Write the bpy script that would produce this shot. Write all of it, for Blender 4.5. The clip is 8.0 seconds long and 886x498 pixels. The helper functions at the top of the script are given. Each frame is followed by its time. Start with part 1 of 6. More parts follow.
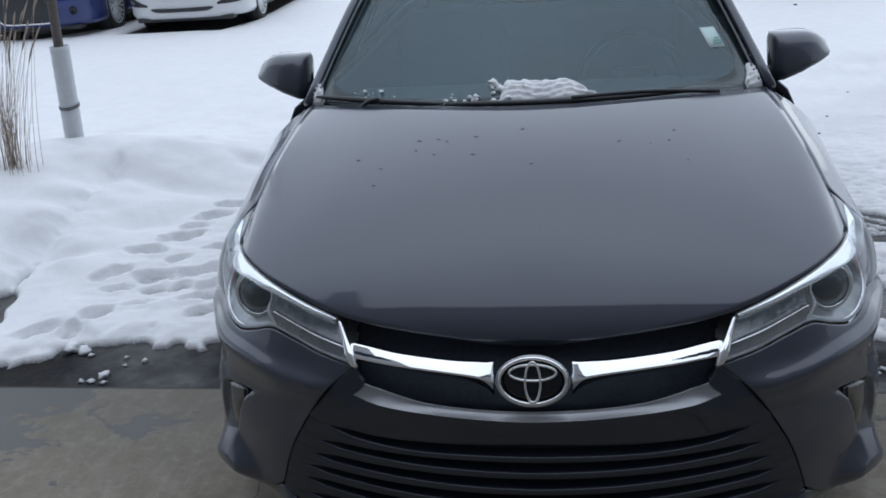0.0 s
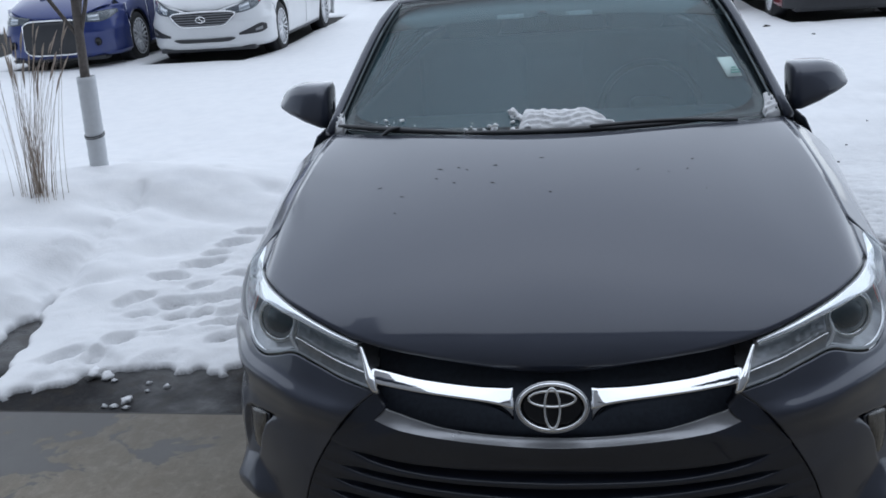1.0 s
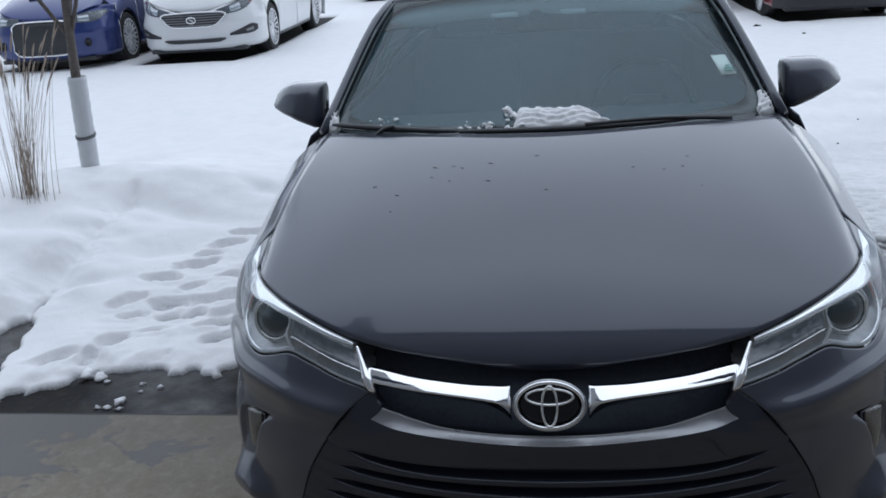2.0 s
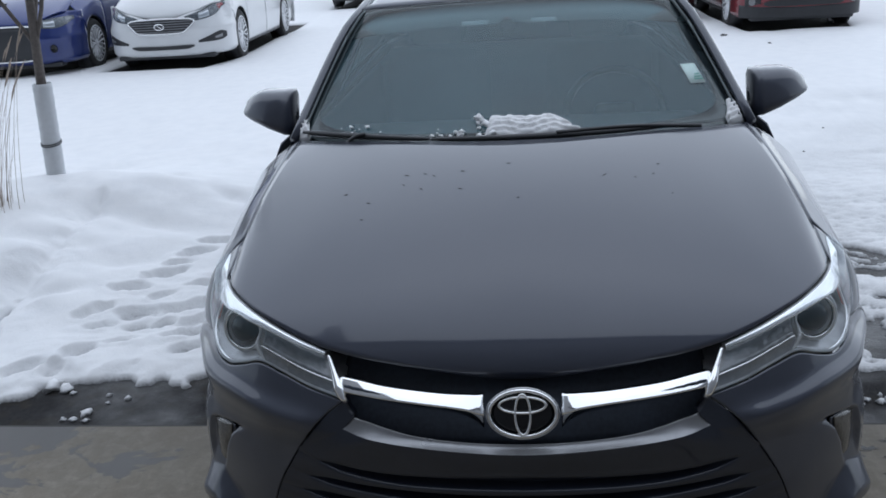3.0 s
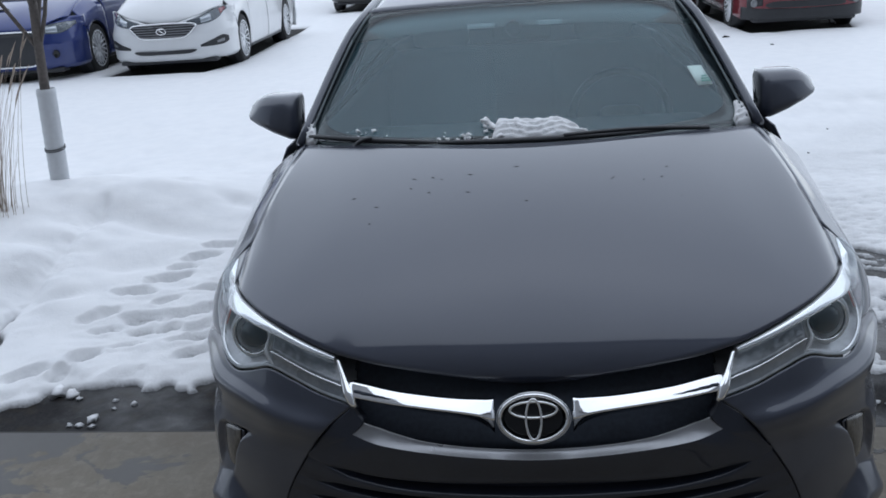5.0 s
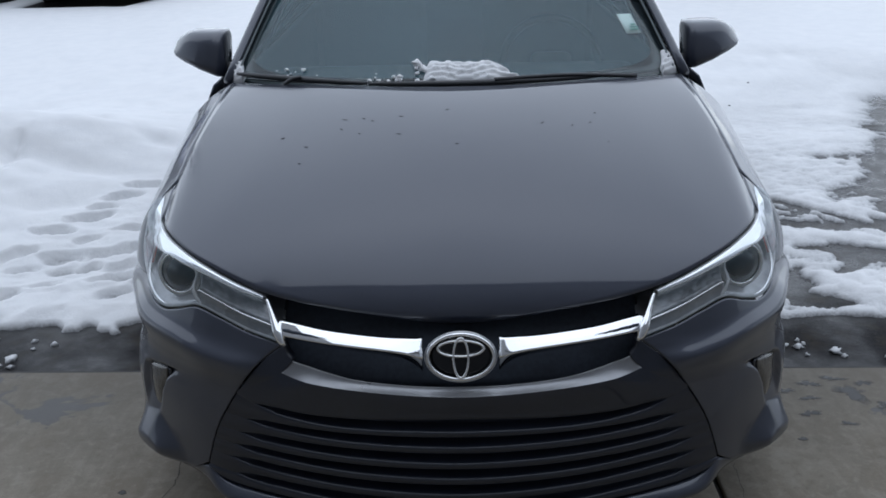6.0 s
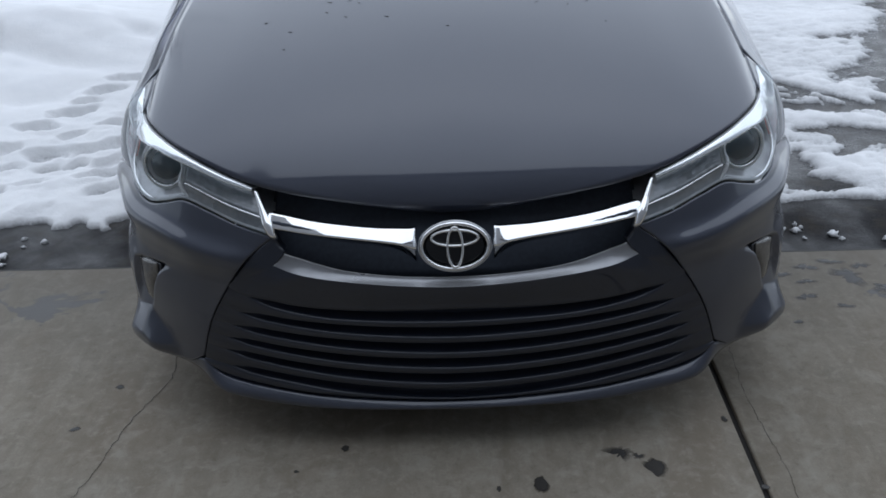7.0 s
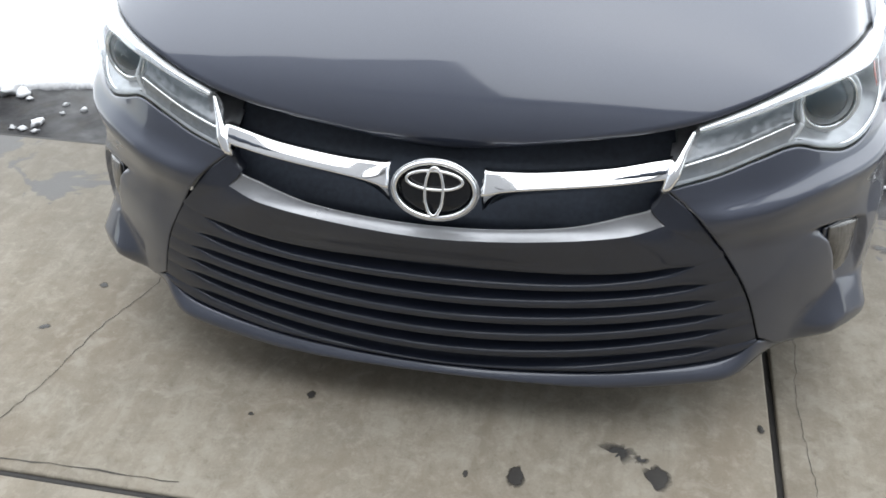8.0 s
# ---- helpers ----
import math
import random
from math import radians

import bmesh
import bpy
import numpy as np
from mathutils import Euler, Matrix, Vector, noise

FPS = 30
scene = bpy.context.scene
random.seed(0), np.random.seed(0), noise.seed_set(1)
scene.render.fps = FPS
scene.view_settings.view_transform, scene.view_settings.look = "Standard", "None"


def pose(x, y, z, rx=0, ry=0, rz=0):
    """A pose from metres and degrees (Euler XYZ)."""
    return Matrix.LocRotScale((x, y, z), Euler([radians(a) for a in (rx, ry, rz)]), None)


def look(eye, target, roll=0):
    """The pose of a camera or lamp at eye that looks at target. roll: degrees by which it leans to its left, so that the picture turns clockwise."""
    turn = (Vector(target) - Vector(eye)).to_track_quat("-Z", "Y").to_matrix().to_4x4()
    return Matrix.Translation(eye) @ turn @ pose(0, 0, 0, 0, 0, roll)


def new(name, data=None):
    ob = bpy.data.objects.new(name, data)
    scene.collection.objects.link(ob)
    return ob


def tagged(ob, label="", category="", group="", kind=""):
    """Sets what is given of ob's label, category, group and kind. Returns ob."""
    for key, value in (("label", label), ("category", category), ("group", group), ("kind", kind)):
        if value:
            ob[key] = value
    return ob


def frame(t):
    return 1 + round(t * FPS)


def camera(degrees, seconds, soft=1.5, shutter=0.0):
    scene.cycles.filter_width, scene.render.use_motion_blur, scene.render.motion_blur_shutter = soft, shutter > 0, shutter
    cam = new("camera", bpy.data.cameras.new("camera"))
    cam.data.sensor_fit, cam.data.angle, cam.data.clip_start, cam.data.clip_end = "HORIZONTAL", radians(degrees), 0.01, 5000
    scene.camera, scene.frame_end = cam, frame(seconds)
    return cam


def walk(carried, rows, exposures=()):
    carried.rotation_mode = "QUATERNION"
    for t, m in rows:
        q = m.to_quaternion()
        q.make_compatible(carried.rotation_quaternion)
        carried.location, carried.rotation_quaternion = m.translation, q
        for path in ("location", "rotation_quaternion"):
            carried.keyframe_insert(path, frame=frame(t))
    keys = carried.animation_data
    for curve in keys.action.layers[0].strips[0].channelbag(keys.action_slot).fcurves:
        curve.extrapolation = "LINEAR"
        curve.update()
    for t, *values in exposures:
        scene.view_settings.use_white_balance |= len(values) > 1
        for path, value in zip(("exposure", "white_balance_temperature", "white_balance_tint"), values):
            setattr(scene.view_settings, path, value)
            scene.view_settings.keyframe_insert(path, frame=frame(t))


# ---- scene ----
cam = camera(51.90, 8.0, soft=1.7)
ROWS = [
    (0.0, 0.0450, -1.8123, 1.6538, 5.781, -21.698, 3.537),
    (0.5, 0.0386, -1.8356, 1.6580, 6.189, -20.292, 3.640),
    (1.0, 0.0430, -1.8396, 1.6610, 6.897, -19.858, 3.822),
    (1.5, 0.0370, -1.8376, 1.6571, 6.958, -19.984, 4.009),
    (3.0, 0.0249, -1.8267, 1.6509, 4.499, -19.478, 3.388),
    (3.5, 0.0303, -1.8143, 1.6494, 4.840, -19.776, 4.018),
    (4.0, 0.0220, -1.8154, 1.6505, 5.019, -18.937, 4.119),
    (5.5, -0.0006, -1.8213, 1.6511, 3.304, -20.117, 2.629),
    (6.0, -0.0051, -1.8389, 1.6437, 0.435, -22.790, 1.219),
    (6.5, -0.0049, -1.8440, 1.6481, -0.633, -25.206, 1.172),
    (7.0, -0.0011, -1.7960, 1.6138, -0.300, -29.599, 2.012),
    (7.5, 0.1537, -1.6125, 1.5603, 3.379, -34.155, 1.208),
    (8.0, 0.3252, -1.3663, 1.5303, 11.398, -37.133, 1.477),
]
EXPOSURES = [(0.0, 0.03, 5760, 8), (6.5, 0.03, 5760, 8), (7.0, 0.14, 5830, 8), (7.5, 0.98, 6150, 8), (8.0, 1.62, 6420, 7)]
walk(cam, [(t, pose(x, y, z, 90 + pitch, roll, yaw)) for t, x, y, z, yaw, pitch, roll in ROWS], EXPOSURES)

# ---- world and light: an overcast winter day ----
world = bpy.data.worlds.new("overcast_sky")
scene.world = world
world.use_nodes = True
wn, wl = world.node_tree.nodes, world.node_tree.links
wn.clear()
sky = wn.new("ShaderNodeTexSky")
sky.sky_type, sky.sun_disc = "NISHITA", False
sky.sun_elevation, sky.sun_rotation = radians(80), radians(0)
sky.air_density, sky.dust_density, sky.ozone_density = 1.0, 0.45, 1.5
grey = wn.new("ShaderNodeHueSaturation")
grey.inputs["Saturation"].default_value = 0.24
back = wn.new("ShaderNodeBackground")
back.inputs["Strength"].default_value = 0.10
wout = wn.new("ShaderNodeOutputWorld")
wl.new(sky.outputs[0], grey.inputs["Color"])
wl.new(grey.outputs[0], back.inputs[0])
wl.new(back.outputs[0], wout.inputs[0])

sun = bpy.data.lights.new("sun", "SUN")
sun.energy, sun.angle, sun.color = 1.95, radians(130), (0.975, 0.98, 1.0)
sun_ob = new("sun", sun)
sun_ob.matrix_world = look((0.2, 7.4, 10), (0, 0, 0))

# ---- materials ----
def material(name, base=(0.5, 0.5, 0.5), rough=0.5, metal=0.0, coat=0.0, coat_rough=0.03, spec=0.5):
    m = bpy.data.materials.new(name)
    m.use_nodes = True
    b = m.node_tree.nodes["Principled BSDF"]
    b.inputs["Base Color"].default_value = (*base, 1)
    b.inputs["Roughness"].default_value = rough
    b.inputs["Metallic"].default_value = metal
    b.inputs["Coat Weight"].default_value = coat
    b.inputs["Coat Roughness"].default_value = coat_rough
    b.inputs["Specular IOR Level"].default_value = spec
    return m


def nodes_of(m):
    t = m.node_tree
    return t.nodes, t.links, t.nodes["Principled BSDF"]


def noise_node(m, scale, detail=6.0, rough=0.55, stretch=None, distort=0.0):
    n, l, _ = nodes_of(m)
    co = n.new("ShaderNodeTexCoord")
    tex = n.new("ShaderNodeTexNoise")
    tex.inputs["Scale"].default_value = scale
    tex.inputs["Detail"].default_value = detail
    tex.inputs["Roughness"].default_value = rough
    tex.inputs["Distortion"].default_value = distort
    if stretch:
        mp = n.new("ShaderNodeMapping")
        mp.inputs["Scale"].default_value = stretch
        l.new(co.outputs["Object"], mp.inputs[0])
        l.new(mp.outputs[0], tex.inputs[0])
    else:
        l.new(co.outputs["Object"], tex.inputs[0])
    return tex.outputs["Fac"]


def ramp(m, fac, stops):
    n, l, _ = nodes_of(m)
    r = n.new("ShaderNodeValToRGB")
    el = r.color_ramp.elements
    while len(el) < len(stops):
        el.new(0.5)
    for e, (at, c) in zip(el, stops):
        e.position = at
        e.color = (*c, 1) if isinstance(c, tuple) else (c, c, c, 1)
    l.new(fac, r.inputs[0])
    return r.outputs[0]


def mix(m, fac, a, b, mode="MIX"):
    n, l, _ = nodes_of(m)
    x = n.new("ShaderNodeMix")
    x.data_type, x.blend_type = "RGBA", mode
    ins = [i for i in x.inputs if i.enabled]
    for sock, v in zip(ins, (fac, a, b)):
        if isinstance(v, tuple):
            sock.default_value = (*v, 1)
        elif isinstance(v, (int, float)):
            sock.default_value = v if sock.type == "VALUE" else (v, v, v, 1)
        else:
            l.new(v, sock)
    return [o for o in x.outputs if o.enabled][0]


def bump(m, fac, strength, distance):
    n, l, b = nodes_of(m)
    x = n.new("ShaderNodeBump")
    x.inputs["Strength"].default_value = strength
    x.inputs["Distance"].default_value = distance
    l.new(fac, x.inputs["Height"])
    old = b.inputs["Normal"].links
    if old:
        l.new(old[0].from_socket, x.inputs["Normal"])
    l.new(x.outputs[0], b.inputs["Normal"])


def colour(m, sock):
    n, l, b = nodes_of(m)
    l.new(sock, b.inputs["Base Color"])


def roughness(m, sock):
    n, l, b = nodes_of(m)
    l.new(sock, b.inputs["Roughness"])


def paint(name, base, metal=0.5, rough=0.38, dirt=0.25, coat_ior=1.5):
    """Clear-coated car paint with fine flakes and a thin film of road dust."""
    m = material(name, base, rough, metal, 1.0, 0.03)
    big = noise_node(m, 2.2, 5)
    fine = noise_node(m, 900, 2)
    flake = mix(m, 0.18, base, ramp(m, fine, [(0.35, tuple(c * 0.55 for c in base)), (0.7, tuple(min(1, c * 1.7) for c in base))]))
    dust = ramp(m, big, [(0.42, 0.0), (0.75, dirt)])
    colour(m, mix(m, dust, flake, (0.16, 0.155, 0.15)))
    n, l, b = nodes_of(m)
    b.inputs["Coat IOR"].default_value = coat_ior
    cr = ramp(m, big, [(0.35, 0.04), (0.75, 0.10)])
    l.new(cr, b.inputs["Coat Roughness"])
    return m


def plain(name, base, rough, metal=0.0, grain=60, var=0.25, bump_d=0.0, spec=0.5, coat=0.0):
    """A surface with two scales of variation in tone and gloss."""
    m = material(name, base, rough, metal, coat, 0.05, spec)
    a, b = noise_node(m, grain, 6), noise_node(m, grain * 0.08, 4)
    lo, hi = tuple(c * (1 - var) for c in base), tuple(min(1.0, c * (1 + var)) for c in base)
    colour(m, mix(m, 0.5, ramp(m, a, [(0.3, lo), (0.7, hi)]), ramp(m, b, [(0.3, lo), (0.7, hi)])))
    roughness(m, ramp(m, b, [(0.3, max(0.02, rough * 0.85)), (0.7, min(1.0, rough * 1.2))]))
    if bump_d:
        bump(m, a, 0.6, bump_d)
    return m


GREY_PAINT = paint("charcoal_grey_paint", (0.041, 0.048, 0.072), 0.32, 0.40, 0.05, 1.56)
WHITE_PAINT = paint("white_paint", (0.78, 0.79, 0.80), 0.0, 0.4, 0.08)
BLUE_PAINT = paint("blue_paint", (0.009, 0.026, 0.16), 0.35, 0.35, 0.12)
RED_PAINT = paint("red_paint", (0.17, 0.009, 0.018), 0.3, 0.35, 0.12)
BLACK_PAINT = paint("black_paint", (0.012, 0.012, 0.014), 0.2, 0.35, 0.2)
CHROME = plain("chrome", (0.93, 0.935, 0.94), 0.04, 1.0, 40, 0.04)
SATIN_SILVER = plain("satin_silver", (0.62, 0.63, 0.65), 0.28, 1.0, 50, 0.08)
ALLOY = plain("alloy_rim", (0.74, 0.75, 0.77), 0.34, 0.2, 40, 0.12)
BLACK_PLASTIC = plain("black_plastic", (0.032, 0.033, 0.037), 0.42, 0.0, 90, 0.3, 0.0004)
GLOSS_BLACK = plain("gloss_black_plastic", (0.008, 0.009, 0.011), 0.12, 0.0, 60, 0.3)
# black lifted towards navy, so that lens haze is in the colour
HAZED_BLACK = plain("hazed_recess_black", (0.040, 0.048, 0.064), 0.6, 0.0, 90, 0.3, spec=0.25)
# darker copy of the body paint; the nose's dim reflections are in its colour
DIMMED_PAINT = plain("dimmed_charcoal_paint", (0.016, 0.020, 0.033), 0.42, 0.0, 90, 0.15, spec=0.3, coat=0.75)
RUBBER = plain("tyre_rubber", (0.018, 0.018, 0.019), 0.75, 0.0, 120, 0.3, 0.001)
HOUSING = plain("headlamp_housing", (0.46, 0.47, 0.485), 0.34, 0.35, 26, 0.35)
PARKED_LAMP = plain("shaded_lamp_bowl", (0.13, 0.135, 0.145), 0.25, 0.3, 40, 0.4)
LAMP_DARK = plain("dim_lamp_housing", (0.27, 0.275, 0.29), 0.3, 0.3, 60, 0.3)
DIM_SILVER = plain("dim_silver", (0.74, 0.75, 0.76), 0.34, 0.25, 50, 0.12)
REFLECTOR = plain("headlamp_reflector", (0.30, 0.305, 0.315), 0.36, 0.5, 60, 0.3, 0.001)
FOG_GLASS = plain("smoky_fog_glass", (0.085, 0.081, 0.076), 0.18, 0.2, 60, 0.6, 0.002, coat=0.6)
BROW = plain("bright_brow", (0.95, 0.955, 0.96), 0.14, 1.0, 25, 0.03)
# body-colour lip made pale silver, standing for the sky it mirrors
LIP_SHEEN = plain("pale_lip_sheen", (0.34, 0.345, 0.36), 0.30, 0.7, 60, 0.1)
AMBER = plain("amber_reflector", (0.62, 0.13, 0.08), 0.18, 0.0, 150, 0.2, 0.001, coat=1.0)
TAIL_RED = plain("tail_lamp_red", (0.30, 0.01, 0.012), 0.12, 0.0, 150, 0.2, coat=1.0)
INTERIOR = plain("interior_grey", (0.17, 0.195, 0.205), 0.8, 0.0, 12, 0.12)
DASH = plain("dashboard_vinyl", (0.05, 0.053, 0.056), 0.7, 0.0, 14, 0.15)
FRIT = plain("black_glass_edge", (0.020, 0.024, 0.028), 0.12, 0.0, 50, 0.2)
STICKER = plain("pale_green_sticker", (0.86, 0.93, 0.88), 0.55, 0.0, 200, 0.06)
VISOR = plain("visor_strip", (0.30, 0.33, 0.34), 0.6, 0.0, 30, 0.2)
STICKER_INK = plain("sticker_ink", (0.25, 0.50, 0.44), 0.6, 0.0, 200, 0.1)
BARK = plain("young_bark", (0.13, 0.115, 0.105), 0.85, 0.0, 45, 0.45, 0.004)
GUARD = plain("white_tree_guard", (0.62, 0.64, 0.66), 0.5, 0.0, 35, 0.08)
TIE = plain("dark_tie", (0.05, 0.05, 0.055), 0.6, 0.0, 60, 0.3)
STRAW = plain("dry_grass", (0.40, 0.33, 0.27), 0.8, 0.0, 25, 0.45)
LEAF_BIT = plain("wet_leaf_bits", (0.03, 0.024, 0.02), 0.6, 0.0, 90, 0.4)


def soaked(name, base, rough, strength, scale=45, inner=1.05):
    """A stain that fades out raggedly towards its rim."""
    m = plain(name, base, rough, 0.0, 40, 0.4)
    n, l, b = nodes_of(m)
    co = n.new("ShaderNodeTexCoord")
    off = n.new("ShaderNodeVectorMath")
    off.operation = "SUBTRACT"
    off.inputs[1].default_value = (0.5, 0.5, 0.0)
    flat = n.new("ShaderNodeVectorMath")
    flat.operation = "MULTIPLY"
    flat.inputs[1].default_value = (2.0, 2.0, 0.0)
    ln = n.new("ShaderNodeVectorMath")
    ln.operation = "LENGTH"
    l.new(co.outputs["Generated"], off.inputs[0])
    l.new(off.outputs[0], flat.inputs[0])
    l.new(flat.outputs[0], ln.inputs[0])
    add = n.new("ShaderNodeMath")
    add.operation = "MULTIPLY_ADD"
    add.inputs[1].default_value = 0.9
    l.new(noise_node(m, scale, 7, 0.65), add.inputs[0])
    l.new(ln.outputs["Value"], add.inputs[2])
    mr = n.new("ShaderNodeMapRange")
    mr.inputs["From Min"].default_value, mr.inputs["From Max"].default_value = inner, 1.5
    mr.inputs["To Min"].default_value, mr.inputs["To Max"].default_value = strength, 0.0
    l.new(add.outputs[0], mr.inputs["Value"])
    l.new(mr.outputs[0], b.inputs["Alpha"])
    return m


STAIN = soaked("oil_stain", (0.030, 0.027, 0.024), 0.5, 0.95)
DAMP = soaked("damp_patch", (0.040, 0.038, 0.037), 0.45, 0.85, 28, 0.85)
CRACK = plain("crack_dirt", (0.050, 0.045, 0.038), 0.8, 0.0, 40, 0.4)
JOINT = plain("joint_filler", (0.022, 0.020, 0.018), 0.7, 0.0, 60, 0.4, 0.002)
SIDING = plain("grey_siding", (0.15, 0.15, 0.155), 0.7, 0.0, 18, 0.2)
SHINGLE = plain("roof_shingle", (0.06, 0.06, 0.065), 0.9, 0.0, 30, 0.3)


def glass(name, tint, rough=0.0, haze=0.0):
    """Clear glass; haze adds a thin film of dirt that scatters light."""
    m = material(name, tint, rough)
    n, l, b = nodes_of(m)
    b.inputs["Transmission Weight"].default_value = 1.0
    b.inputs["IOR"].default_value = 1.45
    if haze:
        film = n.new("ShaderNodeBsdfDiffuse")
        film.inputs[0].default_value = (0.62, 0.70, 0.72, 1)
        mx = n.new("ShaderNodeMixShader")
        l.new(ramp(m, noise_node(m, 3.0, 6), [(0.3, haze * 0.7), (0.7, haze * 1.3)]), mx.inputs[0])
        l.new(b.outputs[0], mx.inputs[1])
        l.new(film.outputs[0], mx.inputs[2])
        l.new(mx.outputs[0], n["Material Output"].inputs[0])
    return m


def thin_glass(name, tint, reflect=0.06, haze=0.0):
    """A single sheet: mostly clear, with a mirror sheen by Fresnel and a faint pale blue diffuse film."""
    m = bpy.data.materials.new(name)
    m.use_nodes = True
    n, l = m.node_tree.nodes, m.node_tree.links
    n.remove(n["Principled BSDF"])
    clear = n.new("ShaderNodeBsdfTransparent")
    clear.inputs[0].default_value = (*tint, 1)
    gloss = n.new("ShaderNodeBsdfGlossy")
    gloss.inputs["Roughness"].default_value = 0.0
    fr = n.new("ShaderNodeLayerWeight")
    fr.inputs["Blend"].default_value = 0.5
    pw = n.new("ShaderNodeMath")
    pw.operation = "POWER"
    pw.inputs[1].default_value = 5.0
    ml = n.new("ShaderNodeMath")
    ml.operation = "MULTIPLY_ADD"
    ml.inputs[1].default_value, ml.inputs[2].default_value = 0.94, reflect
    m1 = n.new("ShaderNodeMixShader")
    l.new(fr.outputs["Facing"], pw.inputs[0])
    l.new(pw.outputs[0], ml.inputs[0])
    l.new(ml.outputs[0], m1.inputs[0])
    l.new(clear.outputs[0], m1.inputs[1])
    l.new(gloss.outputs[0], m1.inputs[2])
    last = m1.outputs[0]
    if haze:
        film = n.new("ShaderNodeBsdfDiffuse")
        film.inputs[0].default_value = (0.36, 0.63, 0.75, 1)
        co = n.new("ShaderNodeTexCoord")
        tex = n.new("ShaderNodeTexNoise")
        tex.inputs["Scale"].default_value = 2.5
        tex.inputs["Detail"].default_value = 6
        l.new(co.outputs["Object"], tex.inputs[0])
        mr = n.new("ShaderNodeMapRange")
        mr.inputs["To Min"].default_value, mr.inputs["To Max"].default_value = haze * 0.6, haze * 1.4
        l.new(tex.outputs["Fac"], mr.inputs["Value"])
        m2 = n.new("ShaderNodeMixShader")
        l.new(mr.outputs[0], m2.inputs[0])
        l.new(last, m2.inputs[1])
        l.new(film.outputs[0], m2.inputs[2])
        last = m2.outputs[0]
    l.new(last, n["Material Output"].inputs[0])
    return m


LAMP_LENS = thin_glass("lamp_lens", (0.95, 0.965, 0.98), 0.06, haze=0.035)
WINDSCREEN = thin_glass("windscreen_glass", (0.80, 0.88, 0.89), haze=0.012)
# pale blue diffuse film laid just behind the windscreen
GLASS_FILM = thin_glass("pale_blue_film", (0.80, 0.88, 0.89), 0.0, haze=0.15)
CAR_GLASS = thin_glass("tinted_side_glass", (0.18, 0.20, 0.21), haze=0.02)
PROJECTOR = plain("projector_glass", (0.050, 0.056, 0.064), 0.32, 0.0, 40, 0.2, spec=0.3)


def snow_material():
    m = material("snow", (0.84, 0.86, 0.89), 0.6, spec=0.3)
    n, l, b = nodes_of(m)
    big, mid, fine = noise_node(m, 0.9, 6), noise_node(m, 7, 6), noise_node(m, 90, 5)
    tone = mix(m, ramp(m, mid, [(0.38, 0.0), (0.72, 0.5)]), (0.89, 0.89, 0.895), (0.77, 0.78, 0.80))
    tone = mix(m, ramp(m, big, [(0.35, 0.0), (0.75, 0.35)]), tone, (0.82, 0.83, 0.845))
    # thin snow is wet slush: grey, with the ground showing through
    geo = n.new("ShaderNodeNewGeometry")
    sep = n.new("ShaderNodeSeparateXYZ")
    l.new(geo.outputs["Position"], sep.inputs[0])
    mr = n.new("ShaderNodeMapRange")
    mr.inputs["From Min"].default_value, mr.inputs["From Max"].default_value = -0.013, 0.014
    l.new(sep.outputs["Z"], mr.inputs["Value"])
    thin = ramp(m, mr.outputs[0], [(0.0, 1.0), (0.45, 0.35), (1.0, 0.0)])
    tone = mix(m, thin, tone, mix(m, ramp(m, fine, [(0.35, 0.0), (0.65, 1.0)]), (0.22, 0.22, 0.225), (0.50, 0.51, 0.525)))
    colour(m, tone)
    bump(m, mid, 0.22, 0.02)
    bump(m, fine, 0.5, 0.004)
    return m


